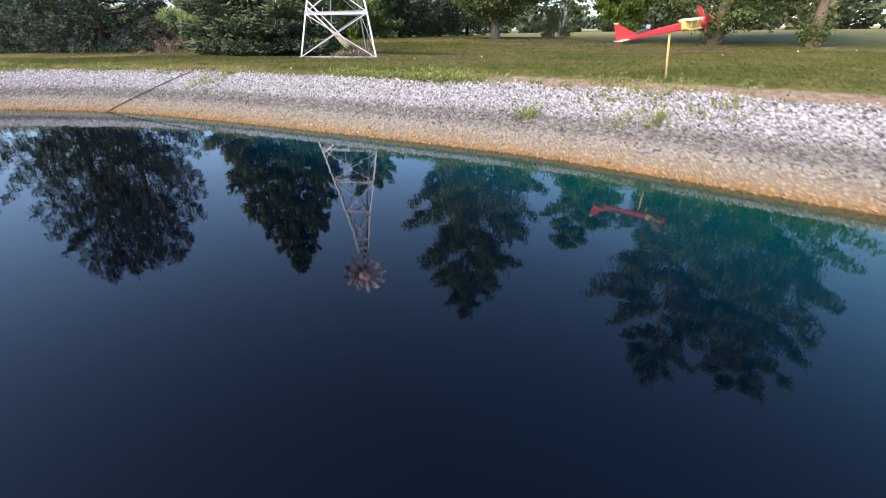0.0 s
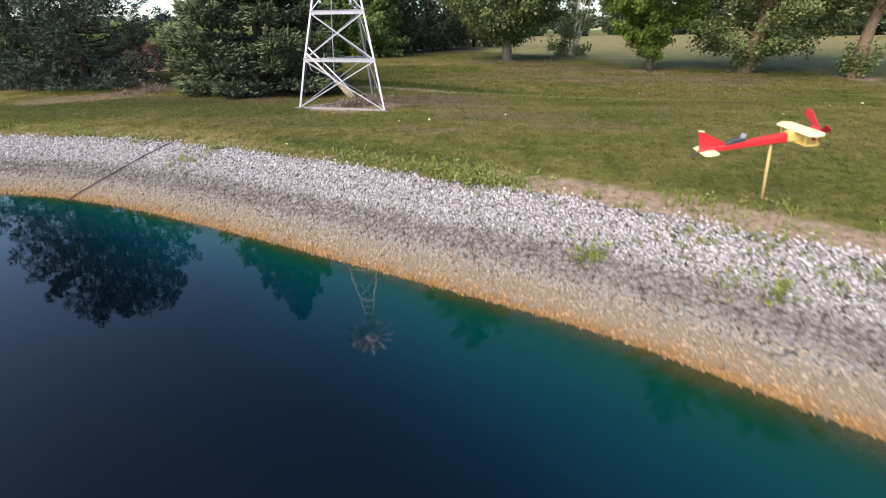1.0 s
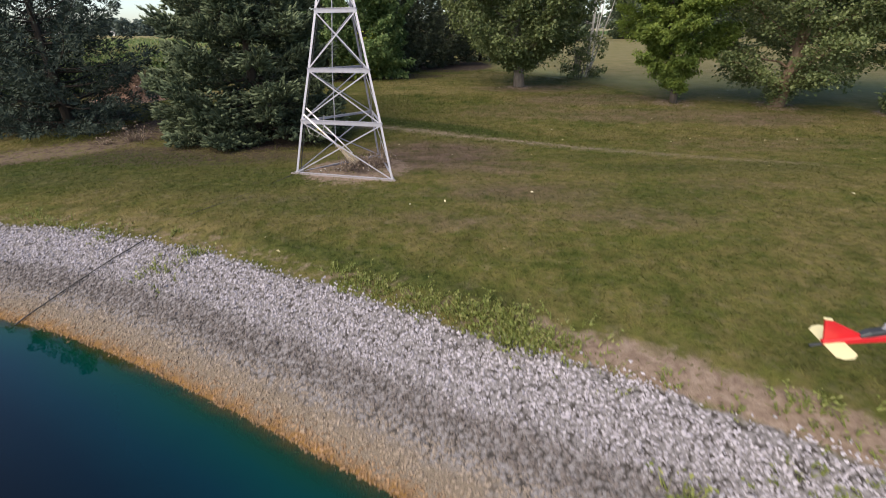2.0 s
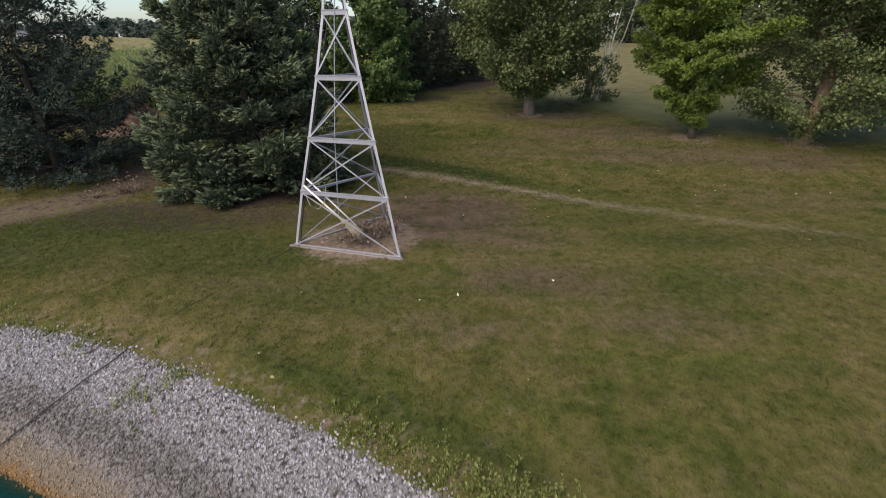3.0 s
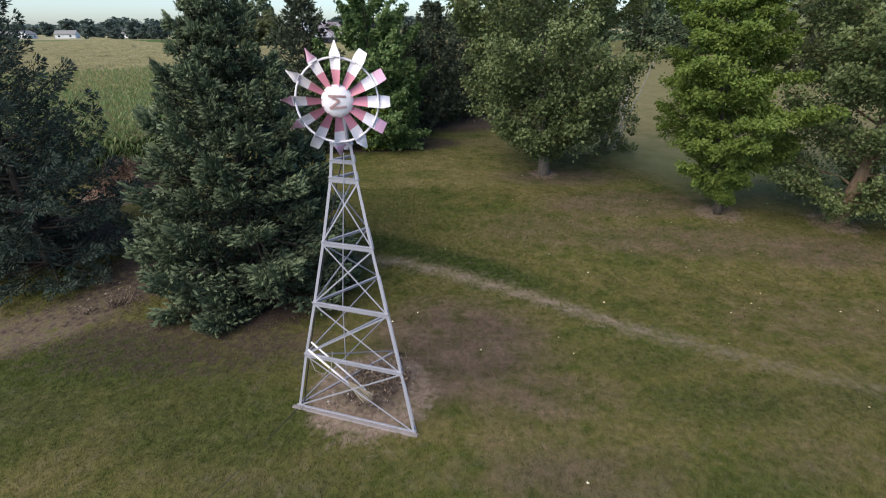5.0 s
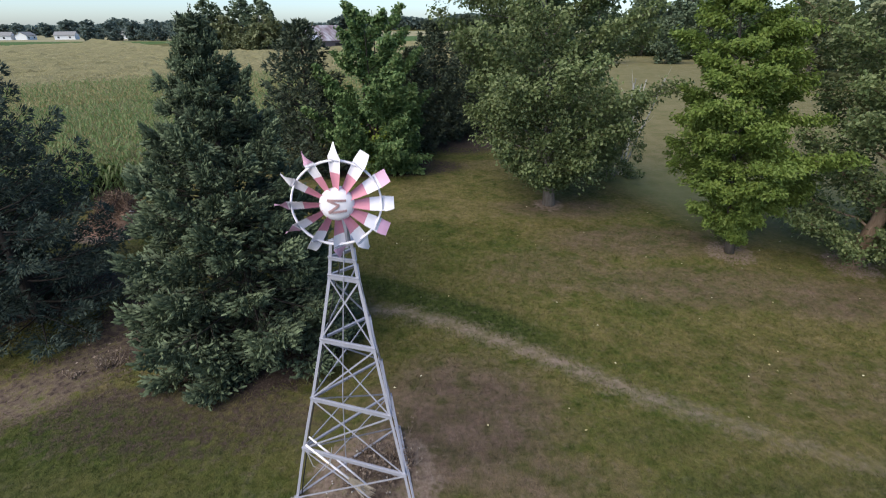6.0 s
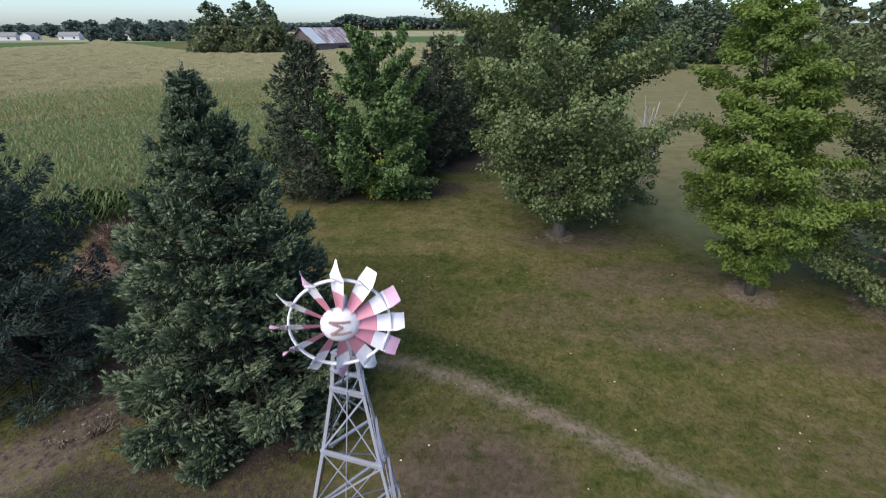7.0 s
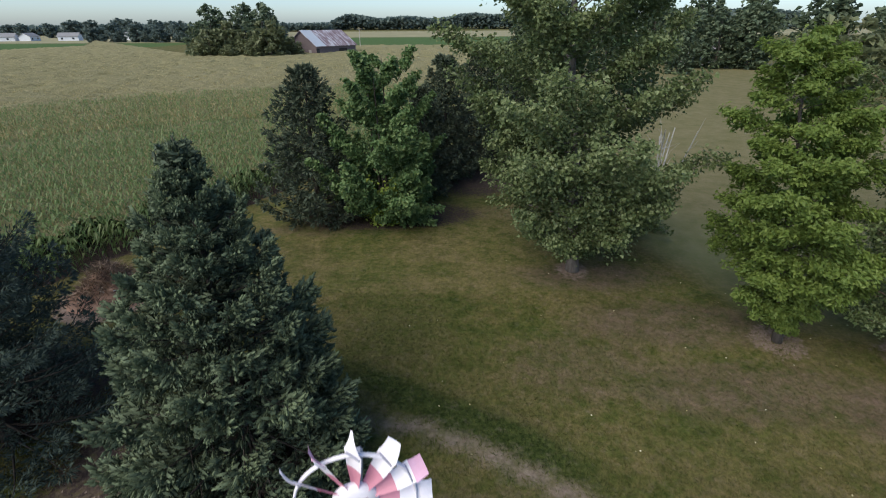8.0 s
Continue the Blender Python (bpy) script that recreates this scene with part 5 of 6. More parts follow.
    loft([(h - 0.30, 0.06, -0.05, 0.08), (h - 0.16, 0.065, -0.06, 0.08), (h - 0.04, 0.06, -0.06, 0.075)], M_yellow, "centre_block", label="yellow wooden block between the wings")
    eng = Geo().tube([(h - 0.05, 0, 0.0), (h - 0.02, 0, 0.0), (h + 0.05, 0, 0.0), (h + 0.08, 0, 0.0)], [0.07, 0.10, 0.085, 0.03], 14)
    part("engine", eng.mesh("engine", M_red_dark, True), pl)
    for ang, length in ((35, 0.38), (155, 0.20), (275, 0.16)):
        a = radians(ang)
        u = np.array([0, math.cos(a), math.sin(a)])
        v = np.array([0.45, -math.sin(a) * 0.9, math.cos(a) * 0.9])
        o = np.array([h + 0.07, 0, 0.0])
        rows = [(0.03, 0.018), (length * 0.35, 0.026), (length * 0.75, 0.042), (length * 0.95, 0.036), (length, 0.018)]
        V = [o + u * d_ + v * w_ * s_ + np.array([th_, 0, 0]) for th_ in (-0.006, 0.006) for d_, w_ in rows for s_ in (-1, 1)]
        Q = []
        for i in range(4):
            Q += [(2 * i, 2 * i + 1, 2 * i + 3, 2 * i + 2), (10 + 2 * i, 12 + 2 * i, 13 + 2 * i, 11 + 2 * i), (2 * i, 2 * i + 2, 12 + 2 * i, 10 + 2 * i), (2 * i + 1, 11 + 2 * i, 13 + 2 * i, 2 * i + 3)]
        Q += [(0, 10, 11, 1), (8, 9, 19, 18)]
        part("propeller_blade", Geo().add(V, (), Q).mesh("propeller_blade", M_red_dark), pl)
    loft([(-0.34, 0.03, 0.02, 0.05), (-0.27, 0.042, 0.03, 0.085), (-0.16, 0.042, 0.04, 0.09), (-0.11, 0.03, 0.04, 0.075)], M_darkmetal, "cockpit", label="dark grey cockpit cover")
    part("windscreen", Geo().beam((-0.14, 0, 0.08), (-0.12, 0, 0.135), 0.06, 0.008, (0, 1, 0)).mesh("windscreen", M_steel), pl)
    part("tail_skid", Geo().beam((-h - 0.10, 0, -0.035), (-h + 0.05, 0, -0.02), 0.03, 0.02).mesh("tail_skid", M_darkmetal), pl)
    top = c + (nose - tail) / L * 0.19 + (0, 0, -0.03)
    foot = np.array([3.60, 7.99, zat(3.60, 7.99) - 0.05])
    st = thing("stake", "thin pale wooden stake in the grass holding a model plane", "stake", tuple(foot))
    part("post", Geo().tube([(0, 0, 0), tuple((top - foot) * 0.5), tuple(top - foot)], [0.018, 0.017, 0.016], 8).mesh("post", M_pole, True), st)


build_plane()

# ---------------------------------------------------------------- hose over the gravel
def build_hose():
    pts = [(-4.46, 15.93), (-4.62, 15.55), (-4.95, 14.75), (-5.28, 13.98), (-5.70, 13.28), (-6.0, 12.72), (-6.12, 12.3), (-6.2, 11.98), (-6.5, 11.7), (-6.95, 11.15), (-7.3, 10.65), (-7.6, 10.3), (-8.6, 9.2)]
    P = []
    for k, (x, y) in enumerate(pts):
        P.append((x, y, zat(x, y) + (0.04 if 7 <= k <= 10 else -0.004 + 0.009 * math.sin(k * 2.1) if k < 7 else 0.0)))
    o = np.array(P[0])
    P = np.array(P) - o
    t = np.linspace(0, 1, len(P))
    s = np.linspace(0, 1, 70)
    me = Geo().tube(np.stack([np.interp(s, t, P[:, i]) for i in range(3)], 1), 0.011, 7).mesh("air_hose", M_black, True)
    thing("air_hose", "thin black hose lying through grass and over gravel", "hose", tuple(o), data=me)


build_hose()

# ---------------------------------------------------------------- gravel bank
def stone_shape(r):
    """A lumpy pebble about 1 unit across: a dented icosahedron."""
    g = (1 + 5 ** 0.5) / 2
    V = np.array([(-1, g, 0), (1, g, 0), (-1, -g, 0), (1, -g, 0), (0, -1, g), (0, 1, g), (0, -1, -g), (0, 1, -g), (g, 0, -1), (g, 0, 1), (-g, 0, -1), (-g, 0, 1)], float)
    T = np.array([(0, 11, 5), (0, 5, 1), (0, 1, 7), (0, 7, 10), (0, 10, 11), (1, 5, 9), (5, 11, 4), (11, 10, 2), (10, 7, 6), (7, 1, 8), (3, 9, 4), (3, 4, 2), (3, 2, 6), (3, 6, 8), (3, 8, 9), (4, 9, 5), (2, 4, 11), (6, 2, 10), (8, 6, 7), (9, 8, 1)])
    V = V / np.linalg.norm(V, axis=1)[:, None] * r.uniform(0.38, 0.6, 12)[:, None] * np.array([1.15, 0.9, 0.7])
    return V, T


M_pebble = simple("pale_pebble", (0.50, 0.47, 0.45), 0.85, 0.0, 0.3, 20.0)


def build_gravel():
    r = np.random.default_rng(12)
    bank = thing("gravel_bank", "sloping bank of white limestone gravel with orange algae at the waterline", "gravel", kind="structure")
    n = 300000
    x, y = r.uniform(-14.5, 6.8, n), r.uniform(1.5, 14.5, n)
    d = shore_distance(x, y)
    edge = 1.86 + 0.05 * np.sin(x * 2.3) + 0.05 * np.sin(x * 5.1 + 1)
    keep = (d > -0.35) & (d < edge + r.normal(0, 0.10, n))
    x, y, d = x[keep], y[keep], d[keep]
    size = np.clip(r.lognormal(math.log(0.033), 0.26, len(x)), 0.020, 0.075)
    z = ground_height(x, y, d) + size * (r.uniform(-0.05, 0.22, len(x)) - 0.12 * np.clip((0.7 - d) / 0.2, 0, 1))
    shapes = [stone_shape(r) for _ in range(12)]
    pick = r.integers(0, 12, len(x))
    a, b = r.uniform(0, 6.28, len(x)), r.normal(0, 0.5, len(x))
    ca, sa, cb, sb = np.cos(a)[:, None], np.sin(a)[:, None], np.cos(b)[:, None], np.sin(b)[:, None]
    near = np.where((d > 0.0) & (d < 1.9) & (x > -2.2) & (x < 2.4) & (size > 0.046))[0][:280]
    rest = np.setdiff1d(np.arange(len(x)), near)
    o8 = np.array([(1, 0, 0), (-1, 0, 0), (0, 1, 0), (0, -1, 0), (0, 0, 1), (0, 0, -1)], float)
    J = o8[None] * np.array([0.58, 0.48, 0.38]) * r.uniform(0.75, 1.25, (len(rest), 6, 1)) + r.normal(0, 0.10, (len(rest), 6, 3))
    X, Y, Z = J[..., 0], J[..., 1], J[..., 2]
    X, Z = X * cb[rest] + Z * sb[rest], -X * sb[rest] + Z * cb[rest]
    X, Y = X * ca[rest] - Y * sa[rest], X * sa[rest] + Y * ca[rest]
    V = (np.stack([X, Y, Z], -1) * size[rest, None, None] + np.stack([x, y, z], 1)[rest][:, None]).reshape(-1, 3)
    T8 = np.array([(0, 2, 4), (2, 1, 4), (1, 3, 4), (3, 0, 4), (2, 0, 5), (1, 2, 5), (3, 1, 5), (0, 3, 5)])
    T = (np.arange(len(rest))[:, None, None] * 6 + T8[None]).reshape(-1, 3)
    ob = part("gravel", mesh_np("gravel", V, T, M_stone), bank)
    ob["kind"] = "stuff"
    meshes = [mesh_np("stone", s[0], s[1], M_stone) for s in shapes]
    for k in near:
        o = part("stone", meshes[pick[k]], bank, at=(x[k], y[k], z[k]))
        o.rotation_euler, o.scale = (0, b[k], a[k]), (size[k],) * 3


build_gravel()
build_plinth()



# ---------------------------------------------------------------- grass, weeds, fallen leaves
def blades_mesh(name, x, y, h, w, mat, r, lean=0.5, d=None, attrs=None):
    n = len(x)
    z = ground_height(x, y, d)
    a = r.uniform(0, 6.28, n)
    s = np.stack([np.cos(a), np.sin(a), np.zeros(n)], 1) * w[:, None]
    P = np.stack([x, y, z - 0.005], 1)
    tip = P + np.stack([r.normal(0, lean, n) * h, r.normal(0, lean, n) * h, h], 1)
    V = np.stack([P - s, P + s, tip], 1).reshape(-1, 3)
    return mesh_np(name, V, np.arange(3 * n).reshape(-1, 3), mat, {k: np.repeat(v, 3) for k, v in (attrs or {}).items()})


def build_grass():
    r = np.random.default_rng(4)
    xs, ys = [], []
    for x0, x1, y0, y1, n in ((-15, 13, 5, 19, 200000), (-15, 17, 19, 30, 100000), (-12, 24, 30, 46, 40000)):
        xs.append(r.uniform(x0, x1, n))
        ys.append(r.uniform(y0, y1, n))
    x, y = np.concatenate(xs), np.concatenate(ys)
    d = shore_distance(x, y)
    k = d > 1.9 + 0.10 * np.sin(x * 2.3)
    bare = polyline_distance(x, y, TRACK, False) < 0.06 + 0.26 * r.random(len(x))
    bare |= np.hypot(x + 3.07, y - 16.35) < 1.1 + 0.3 * r.random(len(x))
    bare |= polyline_distance(x, y, np.array([(-13.2, 17.9), (-11.9, 18.9), (-11.3, 20.2), (-11.6, 22.4)]), False) < 0.7 + 0.5 * r.random(len(x))
    bare |= np.hypot(x + 7.2, y - 21.2) < 2.3
    bare |= np.hypot((x + 19) / 1.7, (y - 23.5) / 0.8) < 3.4
    k &= y < np.interp(x, [2, 6, 9.6, 13, 17.5, 30], [44, 37, 28.2, 27.0, 25.6, 22])
    k &= ~bare | (r.random(len(x)) < 0.12)
    k &= (d > 2.7) | (r.random(len(x)) < np.where(x > 0.3, 0.18, 0.5))
    x, y, d = x[k], y[k], d[k]
    h = r.uniform(0.025, 0.06, len(x)) * (1 + 0.4 * (y > 19))
    w = r.uniform(0.006, 0.012, len(x)) * (1 + 0.6 * (y > 19) + 0.6 * (y > 30))
    dead, dark_green = turf_patches(x, y, d)
    thin = r.random(len(x)) > 0.75 * dead
    x, y, d, h, w, dead, dark_green = (v[thin] for v in (x, y, d, h, w, dead, dark_green))
    thing("lawn_grass", "short mown lawn grass, patchy green and straw", "grass", kind="stuff", data=blades_mesh("lawn_grass", x, y, h, w, M_grass, r, 1.25, d, {"dead": dead, "dark_green": dark_green}))


build_grass()


L_dry = leafy("dead_weeds", (0.13, 0.095, 0.075), (0.23, 0.175, 0.14), (0.36, 0.29, 0.23), 0.1, 0.9)


def weed(name, label, x, y, n, spread, h, seed, group="weeds on the gravel", mat=None):
    mat = mat or L_weed
    r = np.random.default_rng(seed)
    px, py = r.normal(0, spread, n), r.normal(0, spread, n)
    d = np.c_[px * 1.2 / (spread + 1e-3) * 0.3, py / (spread + 1e-3) * 0.3, np.full(n, 1.0)]
    P = np.c_[px, py, ground_height(px + x, py + y) - zat(x, y)]
    ob = thing(name, label, "weed", (x, y, zat(x, y)), group)
    part("stem", tufts_mesh("stem", P, d, h, mat, r, 4, 0.5, 0.009), ob)["kind"] = "stuff"
    top = P + np.c_[d[:, :2] * h, r.uniform(0.4, 1.0, n) * h]
    part("leaves", leaves_mesh("leaves", np.repeat(top, 3, 0) + r.normal(0, h * 0.25, (3 * n, 3)), min(0.05, h * 0.25), mat, r), ob)["kind"] = "stuff"


for k, (x, y, n, sp, h) in enumerate(((1.26, 7.27, 22, 0.07, 0.16), (2.83, 6.32, 18, 0.06, 0.14), (2.45, 6.55, 14, 0.10, 0.10), (-5.45, 11.25, 26, 0.18, 0.12), (3.0, 7.05, 40, 0.28, 0.11), (2.25, 7.35, 18, 0.16, 0.10), (-4.9, 11.6, 20, 0.2, 0.12), (3.7, 6.2, 26, 0.2, 0.13))):
    weed("weed", "small green weed growing through the white gravel", x, y, n, sp, h, 100 + k)
rw = np.random.default_rng(55)
for k in range(32):
    s = rw.uniform(0, 1)
    x = -2.8 + 3.5 * s ** 0.7
    y0 = 11.15 + (8.75 - 11.15) * (x + 3.9) / 4.4
    weed("weed", "tall green weed along the lawn's edge above the gravel", x, y0 + rw.normal(0.34, 0.09), int(rw.uniform(14, 28)), rw.uniform(0.08, 0.17), rw.uniform(0.07, 0.14), 200 + k, "weeds along the bank")
for k in range(30):
    x = rw.uniform(-13, -3.8) if k < 20 else rw.uniform(0.6, 4.5)
    y0 = np.interp(x, [-13, -10.9, -8.4, -6, -3.9, 0.1, 2.5, 4.2], [13.3, 13.3, 12.75, 11.95, 10.95, 8.75, 7.8, 6.8])
    weed("weed", "low green tuft at the lawn's edge above the gravel", x, y0 + rw.normal(0.2, 0.15), 12, rw.uniform(0.06, 0.16), rw.uniform(0.06, 0.12), 300 + k, "weeds along the bank")


for k, (x, y, n, sp, h) in enumerate(((-2.62, 16.75, 60, 0.22, 0.26), (-3.15, 16.95, 45, 0.2, 0.20), (-3.35, 16.2, 30, 0.18, 0.14), (-10.95, 19.75, 26, 0.12, 0.42), (-11.6, 19.3, 10, 0.10, 0.2))):
    weed("weed", "dry brown dead weeds inside the windmill's feet" if k < 3 else "dry brown dead weed on bare earth beside the spruce", x, y, n, sp, h, 400 + k, "dead weeds", L_dry)


def build_fallen():
    r = np.random.default_rng(9)
    x, y = r.uniform(-4, 15, 80), r.uniform(10.5, 34, 80)
    P = np.stack([x, y, ground_height(x, y) + 0.045], 1)
    thing("fallen_leaves", "scattered pale yellow fallen leaves on the lawn", "leaves", kind="stuff", data=leaves_mesh("fallen_leaves", P, 0.05, L_fallen, r, up=3.0))


build_fallen()


def build_pile():
    """Heap of earth and cut branches at the edge of the corn."""
    r = np.random.default_rng(14)
    x0, y0 = -16.9, 29.6
    t = thing("brush_pile", "heap of earth, dry brown branches and pale scrap wood", "brush pile", (x0, y0, zat(x0, y0)))
    t.scale = (0.82, 0.82, 0.9)
    a = np.linspace(0, 2 * np.pi, 40, endpoint=False)
    rings = np.linspace(0.15, 2.0, 11)
    V = [(0, 0, 1.3)]
    for q in rings:
        for t_ in a:
            h = 1.35 * math.exp(-(q / 1.05) ** 2) + 0.22 * math.sin(3 * t_ + q * 4) * math.exp(-(q - 0.8) ** 2) + r.normal(0, 0.07)
            V.append((q * math.cos(t_) * 1.2, q * math.sin(t_), h if q < 1.9 else -0.08))
    T = [(0, 1 + i, 1 + (i + 1) % 40) for i in range(40)]
    Q = [(1 + k * 40 + i, 41 + k * 40 + i, 41 + k * 40 + (i + 1) % 40, 1 + k * 40 + (i + 1) % 40) for k in range(10) for i in range(40)]
    part("earth", Geo().add(V, T, Q).mesh("earth", simple("reddish_earth", (0.30, 0.19, 0.14), 0.95, 0, 0.4, 5.0, 0.6), True), t)
    n = 2200
    P = np.c_[r.normal(0, 0.8, n), r.normal(0, 0.7, n), r.uniform(0.4, 1.8, n)]
    P[:, 2] *= np.exp(-(P[:, 0] ** 2 + P[:, 1] ** 2) / 2.2)
    part("brushwood", tufts_mesh("brushwood", P, np.c_[r.normal(0, 1, (n, 2)), r.uniform(0, 0.8, n)], 0.5, L_twig, r, 2, 0.5, 0.016), t, "tangle of dry brown branches")["kind"] = "stuff"
    for k in range(7):
        p = np.array([r.normal(0.7, 0.35), r.normal(-0.4, 0.35), r.uniform(0.7, 1.0)])
        e = p + np.array([r.normal(0, 0.35), r.normal(0, 0.3), r.uniform(-0.15, 0.15)])
        part("board", Geo().beam(p, e, 0.10, 0.03).mesh("board", M_white if k % 2 else M_deadwood), t)


build_pile()

# ---------------------------------------------------------------- corn field
def build_corn():
    r = np.random.default_rng(17)
    row = np.array([0.62, 0.785])
    row /= np.linalg.norm(row)
    crossr = np.array([-row[1], row[0]])
    o = np.array([-15.5, 41.0])
    u, v = np.meshgrid(np.arange(-34, 95, 0.30), np.arange(-22, 46, 0.76), indexing="ij")
    u, v = u.ravel() + r.normal(0, 0.05, u.size), v.ravel() + r.normal(0, 0.04, u.size)
    p = o + u[:, None] * row + v[:, None] * crossr
    edge = polyline_distance(p[:, 0], p[:, 1], CORN)
    dist = np.hypot(p[:, 0] + 2, p[:, 1] - 12)
    k = inside(p[:, 0], p[:, 1], CORN) & (edge > 0.2) & (dist < 78) & (p[:, 0] > -60) & (p[:, 1] > 14) & (r.random(len(p)) < np.where(dist < 50, 1.0, 0.6))
    p, dist, margin = p[k], dist[k], edge[k]
    n = len(p)
    z = ground_height(p[:, 0], p[:, 1])
    H = r.normal(2.25, 0.12, n)
    base = np.c_[p, z]
    V, T, c = [], [], 0
    w = 0.016
    stalk = np.stack([base + (w, 0, 0), base + (-w, w, 0), base + (-w, -w, 0), base + np.c_[np.zeros((n, 2)), H * 0.92]], 1)
    V.append(stalk.reshape(-1, 3))
    kk = np.arange(n)[:, None] * 4
    T += [kk + [0, 1, 3], kk + [1, 2, 3], kk + [2, 0, 3]]
    c = 4 * n
    for lf in range(9):
        f = 0.08 + 0.88 * lf / 8
        az = r.uniform(0, 6.28, n)
        out = np.stack([np.cos(az), np.sin(az), np.zeros(n)], 1)
        sd = np.stack([-np.sin(az), np.cos(az), np.zeros(n)], 1)
        L = r.uniform(0.5, 0.85, n)[:, None] * (1.1 - 0.55 * abs(f - 0.55))
        p0 = base + np.c_[np.zeros((n, 2)), H * f]
        p1 = p0 + out * L * 0.42 + (0, 0, 0.26) * L / 0.6
        p2 = p0 + out * L * 0.85 + np.c_[np.zeros((n, 2)), r.uniform(-0.15, 0.22, n)]
        ww = np.where(margin < 1.6, 0.062, 0.042)[:, None]
        V.append(np.stack([p0, p1 + sd * ww, p1 - sd * ww, p2], 1).reshape(-1, 3))
        T += [c + kk + [0, 2, 1], c + kk + [1, 2, 3]]
        c += 4 * n
    me = mesh_np("corn_leaves", np.concatenate(V), np.concatenate(T), L_corn)
    field = thing("corn_field", "field of tall green corn with straw-coloured tassels", "corn", kind="stuff")
    part("corn_plants", me, field)["kind"] = "stuff"
    tp = np.repeat(base + np.c_[np.zeros((n, 2)), H * 0.90], 2, 0)
    part("tassels", tufts_mesh("tassels", tp, np.c_[r.normal(0, 0.2, (2 * n, 2)), np.full(2 * n, 1.0)], 0.30, L_tassel, r, 2, 0.35, 0.021), field)["kind"] = "stuff"
    # the field's far part: a rough canopy with tassels standing out of it
    xs, ys = np.arange(-245, 14, 1.3), np.arange(-40, 342, 1.3)
    X, Y = np.meshgrid(xs, ys)
    sh = X.shape
    X, Y = X.ravel(), Y.ravel()
    far_off = np.hypot(X + 2, Y - 12)
    ok = inside(X, Y, CORN) & (far_off > 24) & (X > -120 - Y)
    ok &= (polyline_distance(X, Y, CORN) > 1.6) | (far_off > 70)
    Z = ground_height(X, Y) + np.interp(far_off, [24, 55, 80], [1.25, 1.5, 1.95]) + r.normal(0, 0.16, X.size)
    m = ok.reshape(sh)
    cell = m[:-1, :-1] & m[1:, :-1] & m[:-1, 1:] & m[1:, 1:]
    i, j = np.where(cell)
    q = i * sh[1] + j
    F = np.stack([q, q + 1, q + sh[1] + 1, q + sh[1]], 1)
    used = np.unique(F)
    remap = np.full(X.size, -1)
    remap[used] = np.arange(len(used))
    part("corn_canopy", mesh_np("corn_canopy", np.stack([X + r.normal(0, 0.2, X.size), Y + r.normal(0, 0.2, X.size), Z], 1)[used], remap[F], canopy_material()), field)["kind"] = "stuff"
    # tassel tops over the middle distance
    nn = 42000
    ang, dd = r.uniform(radians(88), radians(152), nn), 55 + 150 * r.random(nn) ** 1.3
    x, y = -2 + dd * np.cos(ang), 12 + dd * np.sin(ang)
    g = inside(x, y, CORN)
    x, y, dd = x[g], y[g], dd[g]
    P = np.stack([x, y, ground_height(x, y) + 1.8], 1)
    part("tassels", tufts_mesh("tassels", P, np.c_[r.normal(0, 0.3, (len(x), 2)), np.full(len(x), 1.0)], 0.38, L_tassel, r, 2, 0.5, 0.06), field)["kind"] = "stuff"


def canopy_material():
    m, n, l, b = material("corn_canopy")
    pos = n.new("ShaderNodeNewGeometry").outputs["Position"]
    f = noise_tex(n, l, pos, 2.6, 6, 0.75)
    g = noise_tex(n, l, pos, 0.035, 3)
    near = ramp(n, l, f, [(0.32, (0.138, 0.146, 0.062)), (0.5, (0.222, 0.208, 0.104)), (0.68, (0.325, 0.283, 0.158))])
    l.new(mix(n, l, maths(n, l, "MULTIPLY", g, 0.7), near, (0.285, 0.248, 0.138)), b.inputs["Base Color"])
    b.inputs["Roughness"].default_value = 0.95
    b.inputs["Specular IOR Level"].default_value = 0.1
    bump(n, l, b, f, 1.0, 0.4)
    return m


build_corn()

# ---------------------------------------------------------------- distance: barn, trees, houses, woods
M_barnwood = bark("weathered_barn_boards", (0.10, 0.075, 0.08), (0.24, 0.19, 0.19))


def tin_roof():
    m, n, l, b = material("rusty_tin_roof")
    pos = n.new("ShaderNodeTexCoord").outputs["Object"]
    mp = n.new("ShaderNodeMapping")
    mp.inputs["Scale"].default_value = (0.9, 0.25, 0.25)
    l.new(pos, mp.inputs[0])
    f = noise_tex(n, l, mp.outputs[0], 1.2, 6, 0.7)
    l.new(ramp(n, l, f, [(0.38, (0.16, 0.10, 0.10)), (0.5, (0.26, 0.20, 0.21)), (0.62, (0.58, 0.57, 0.60))]), b.inputs["Base Color"])
    b.inputs["Roughness"].default_value = 0.5
    return m


M_rust = tin_roof()
M_tin = simple("bright_tin_sheet", (0.66, 0.68, 0.70), 0.4, 0.3, 0.15, 0.6)
M_house = simple("white_house_siding", (0.72, 0.72, 0.74), 0.6, 0, 0.12, 0.8)
M_roofgrey = simple("grey_shingle_roof", (0.24, 0.235, 0.24), 0.8, 0, 0.25, 1.5)
M_glassdark = simple("dark_window_glass", (0.03, 0.035, 0.045), 0.15, 0, 0.3, 2.0)


